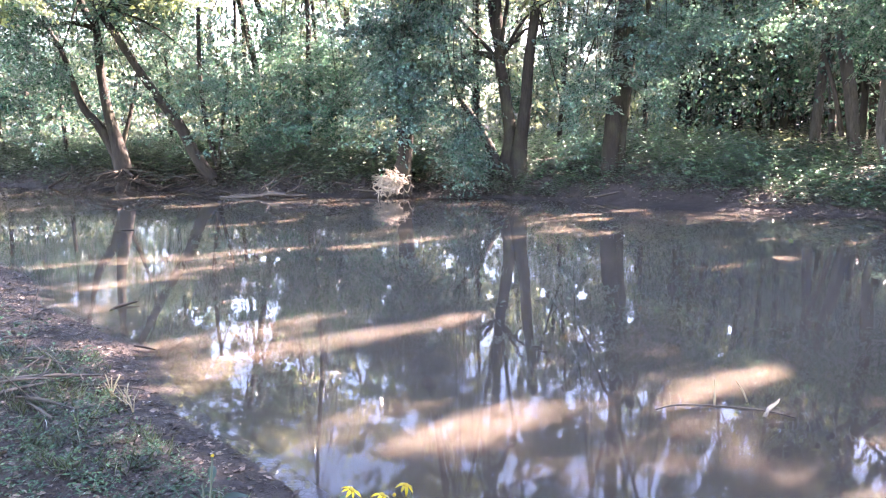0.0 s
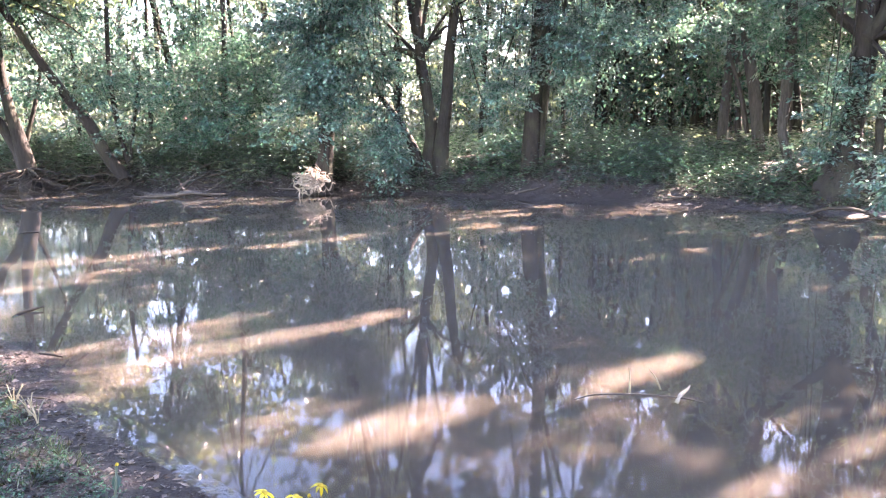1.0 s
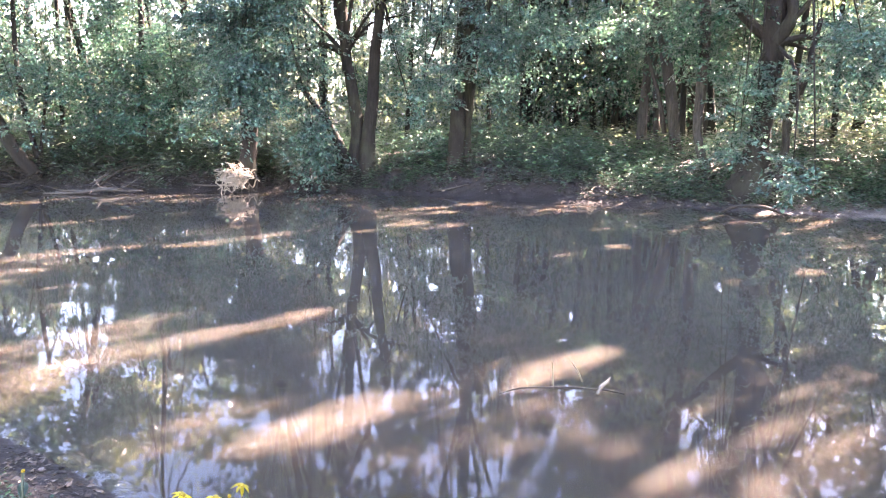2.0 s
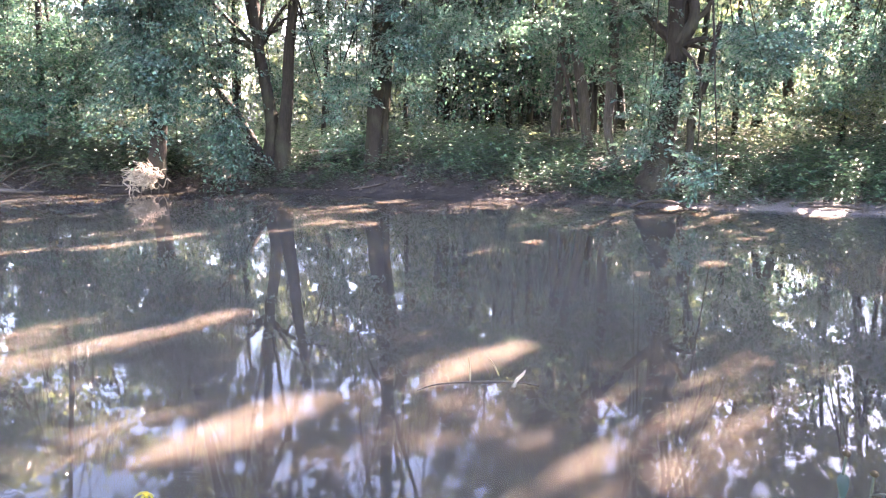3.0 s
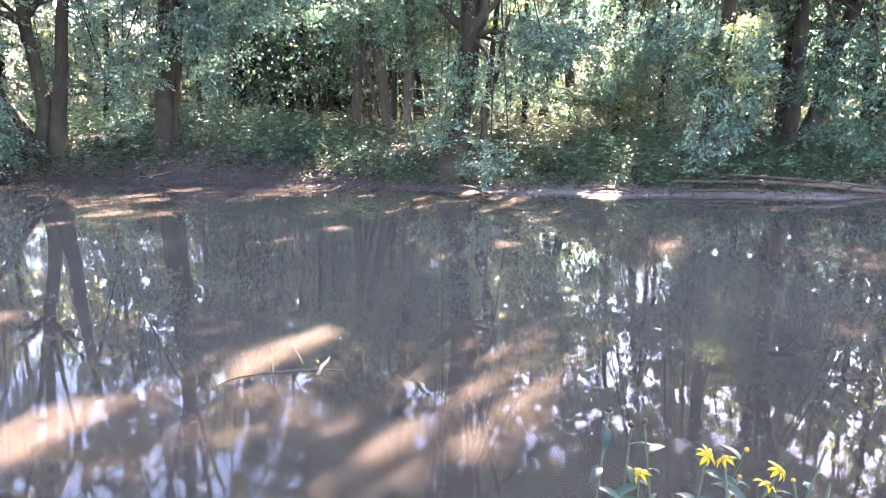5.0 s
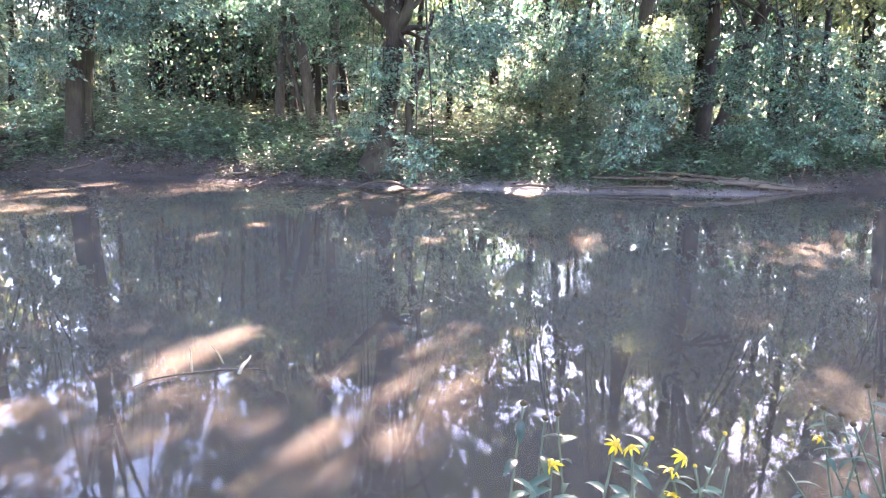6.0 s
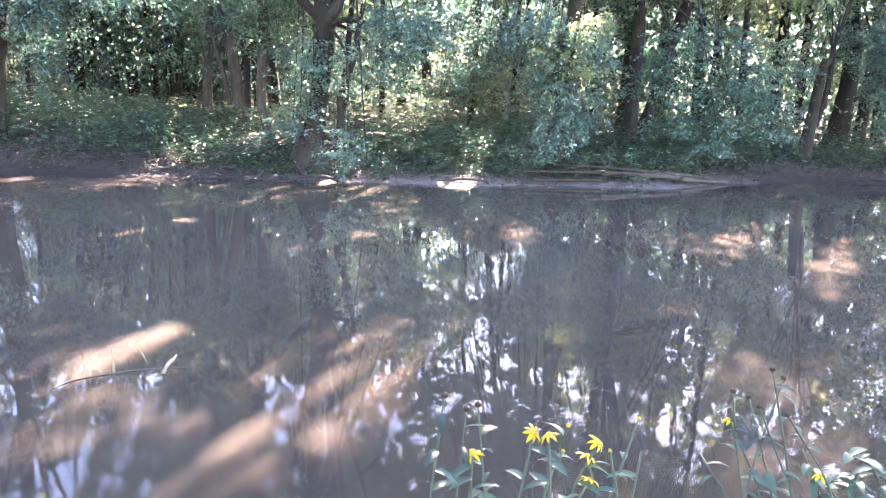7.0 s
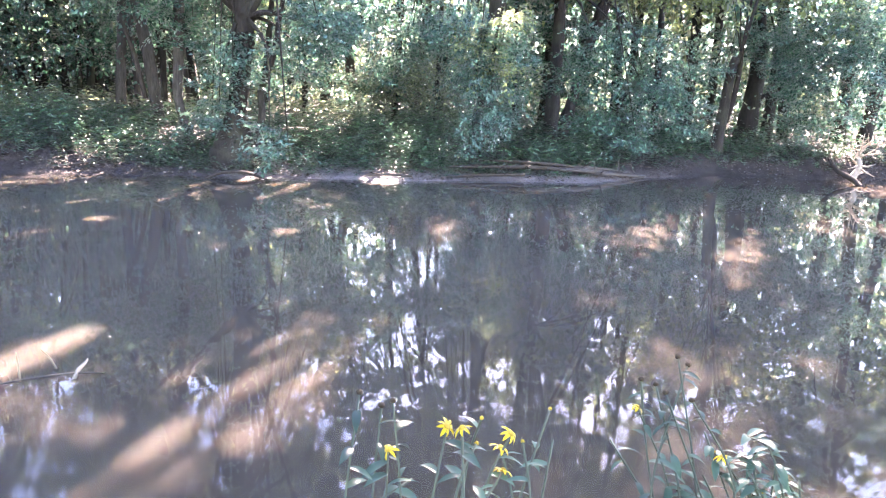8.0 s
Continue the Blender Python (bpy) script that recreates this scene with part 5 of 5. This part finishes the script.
def knob_mesh(name, r, squash, material):
    bm = bmesh.new()
    bmesh.ops.create_icosphere(bm, subdivisions=2, radius=r)
    rng = np.random.default_rng(5)
    for v in bm.verts:
        v.co *= 1 + 0.18 * rng.random()
        v.co.z *= squash
    me = bpy.data.meshes.new(name)
    bm.to_mesh(me)
    bm.free()
    me.materials.append(material)
    return me


CENTRE = knob_mesh("centre", 0.008, 0.8, M["centre"])
SEED_HEAD = knob_mesh("seed_head", 0.008, 0.9, M["seed"])
BUD = knob_mesh("bud", 0.0045, 1.1, M["centre"])


def flower_plant(label, base, stalks, seed, leaf_scale=1.0, leaves=6):
    """stalks: (x, y, z, head) with head 'bloom', 'seed', 'bud' or ''; heads stand on stems that share one foot."""
    rng = np.random.default_rng(seed)
    o = Vector((*base, ground_at(*base)))
    thing = root("wild_flower", o, label, "flower", "yellow wild flowers")
    for x, y, z, head in stalks:
        top = np.array((x, y, z)) - np.array(o)
        bend = rng.normal(0, 0.035, 3)
        line = [(*rng.normal(0, 0.012, 2), -0.03, 0.0022), (*(top * np.array([0.25, 0.25, 0.45]) + bend), 0.0018), (*(top * np.array([0.65, 0.65, 0.78]) + bend * 1.6), 0.0014), (*top, 0.0009)]
        part("stem", limb_mesh("stem", [line], M["stem"], sides=6, steps=5, knobby=0.03, rng=rng), thing)
        curve = smooth_line(line, 8)
        for k in range(leaves):
            p = curve[int(len(curve) * (0.62 + 0.34 * (k + rng.random()) / leaves)) if leaves else 0]
            a = rng.uniform(0, 6.28)
            leaf = part("leaf", LEAF, thing)
            leaf.matrix_basis = Matrix.Translation(Vector(p[:3])) @ pose(0, 0, 0, rng.uniform(-20, 20), rng.uniform(-22, 22), math.degrees(a)) @ Matrix.Scale(leaf_scale * rng.uniform(0.6, 1.15), 4)
        if head == "bloom":
            bloom = part("bloom", CENTRE, thing, "yellow ray flower with drooping petals")
            bloom.matrix_basis = Matrix.Translation(Vector(top)) @ pose(0, 0, 0, rng.uniform(-40, 40), rng.uniform(-40, 40), rng.uniform(0, 360))
            for k in range(8):
                petal = part("petal", PETAL, bloom)
                petal.matrix_basis = pose(0, 0, 0, 0, 0, k * 45 + rng.uniform(-9, 9)) @ pose(0.006, 0, 0, rng.uniform(-15, 15), rng.uniform(0, 35), 0) @ Matrix.Scale(rng.uniform(0.8, 1.15), 4)
        elif head:
            ob = part("seed_head" if head == "seed" else "bud", SEED_HEAD if head == "seed" else BUD, thing, "dark dried seed head" if head == "seed" else "small unopened yellow bud")
            ob.matrix_basis = Matrix.Translation(Vector(top)) @ pose(0, 0, 0, rng.uniform(-30, 30), rng.uniform(-30, 30), 0)
    return thing


flower_plant("leafy yellow wild flower gone to seed by the water", (1.12, 0.85), [(*(1.36, 1.13, 1.06), 'seed'), (*(1.42, 1.07, 1.04), 'seed'), (*(1.41, 1.10, 1.02), 'seed'), (*(1.38, 1.04, 0.93), 'bloom'), (*(1.44, 1.01, 0.84), '')], 151)
flower_plant("yellow wild flower with open blooms over the water", (1.15, 0.68), [(*(1.41, 0.88, 1.04), 'bloom'), (*(1.43, 0.85, 1.04), 'bloom'), (*(1.49, 0.84, 1.05), 'bud'), (*(1.49, 0.85, 0.98), 'bud')], 152, 0.9, 3)
flower_plant("yellow wild flower with large blooms and thin stems", (1.25, 0.55), [(*(1.55, 0.82, 0.96), 'bloom'), (*(1.56, 0.80, 1.00), 'bloom'), (*(1.60, 0.79, 0.97), 'bud'), (*(1.70, 0.78, 1.03), 'bud'), (*(1.66, 0.74, 0.97), ''), (*(1.54, 0.80, 0.91), 'bloom')], 153, 0.8, 3)
flower_plant("tall straggling wild flower full of seed heads", (1.75, 0.35), [(*(2.15, 0.75, 0.91), 'bloom'), (*(2.29, 0.70, 1.05), 'seed'), (*(2.30, 0.67, 1.03), 'seed'), (*(2.22, 0.73, 0.97), 'seed'), (*(2.18, 0.68, 0.97), 'seed'), (*(2.20, 0.77, 0.98), 'seed'), (*(2.21, 0.61, 0.96), 'seed'), (*(2.08, 0.79, 0.81), '')], 154, 0.8, 7)
flower_plant("bushy wild flower with broad blue-green leaves", (1.85, 0.1), [(*(2.15, 0.48, 0.85), 'bloom'), (*(2.16, 0.51, 0.85), 'bud'), (*(2.21, 0.45, 0.91), ''), (*(2.18, 0.55, 0.89), ''), (*(2.18, 0.41, 0.88), 'seed'), (*(2.15, 0.34, 0.88), ''), (*(2.11, 0.27, 0.88), ''), (*(2.08, 0.41, 0.83), ''), (*(2.09, 0.35, 0.82), 'bud')], 155, 0.8, 16)
flower_plant("low leafy wild flower crowding the bank edge", (1.95, -0.05), [(*(2.10, 0.51, 0.80), ''), (*(2.03, 0.55, 0.77), 'seed'), (*(2.08, 0.39, 0.87), ''), (*(2.06, 0.28, 0.88), ''), (*(2.14, 0.35, 0.91), 'seed'), (*(2.07, 0.24, 0.86), '')], 156, 0.75, 15)
flower_plant("yellow wild flower with a single bud on a thin stem", (-0.55, 1.45), [(*(-0.61, 1.80, 0.94), 'bud'), (*(-0.60, 1.80, 0.85), ''), (*(-0.63, 1.77, 0.88), '')], 157, 0.8, 3)
flower_plant("short yellow wild flower cluster in bloom", (-0.15, 1.5), [(*(-0.11, 1.80, 0.85), 'bloom'), (*(-0.25, 1.78, 0.85), 'bloom'), (*(-0.17, 1.77, 0.84), 'bloom'), (*(-0.14, 1.79, 0.83), 'bud')], 158, 0.8, 2)

# ---- unseen trees added on the near bank, behind the viewer, to block sky light ----
near_rng = np.random.default_rng(51)
for k, (x, y) in enumerate([(-9, -2), (-3.5, -4.5), (3.5, -4.5), (9, -6.5), (-14, 4), (-18, 9), (-24, 14), (14, -11), (-7, -10), (1, -11)]):
    g, r = ground_at(x, y), near_rng.uniform(0.18, 0.3)
    stem = [(x, y, g, r), (x + 0.1, y, g + 2, r * 0.85), (x + near_rng.uniform(-0.4, 0.4), y + 0.2, g + 5.5, r * 0.7)]
    tree("unseen spreading tree added on the near bank to block sky light", [stem], [], M["bark"], M["maple"], 300 + k, density=2300, high_size=0.5, high=26, reach=6.5, group="near bank trees", top=15)
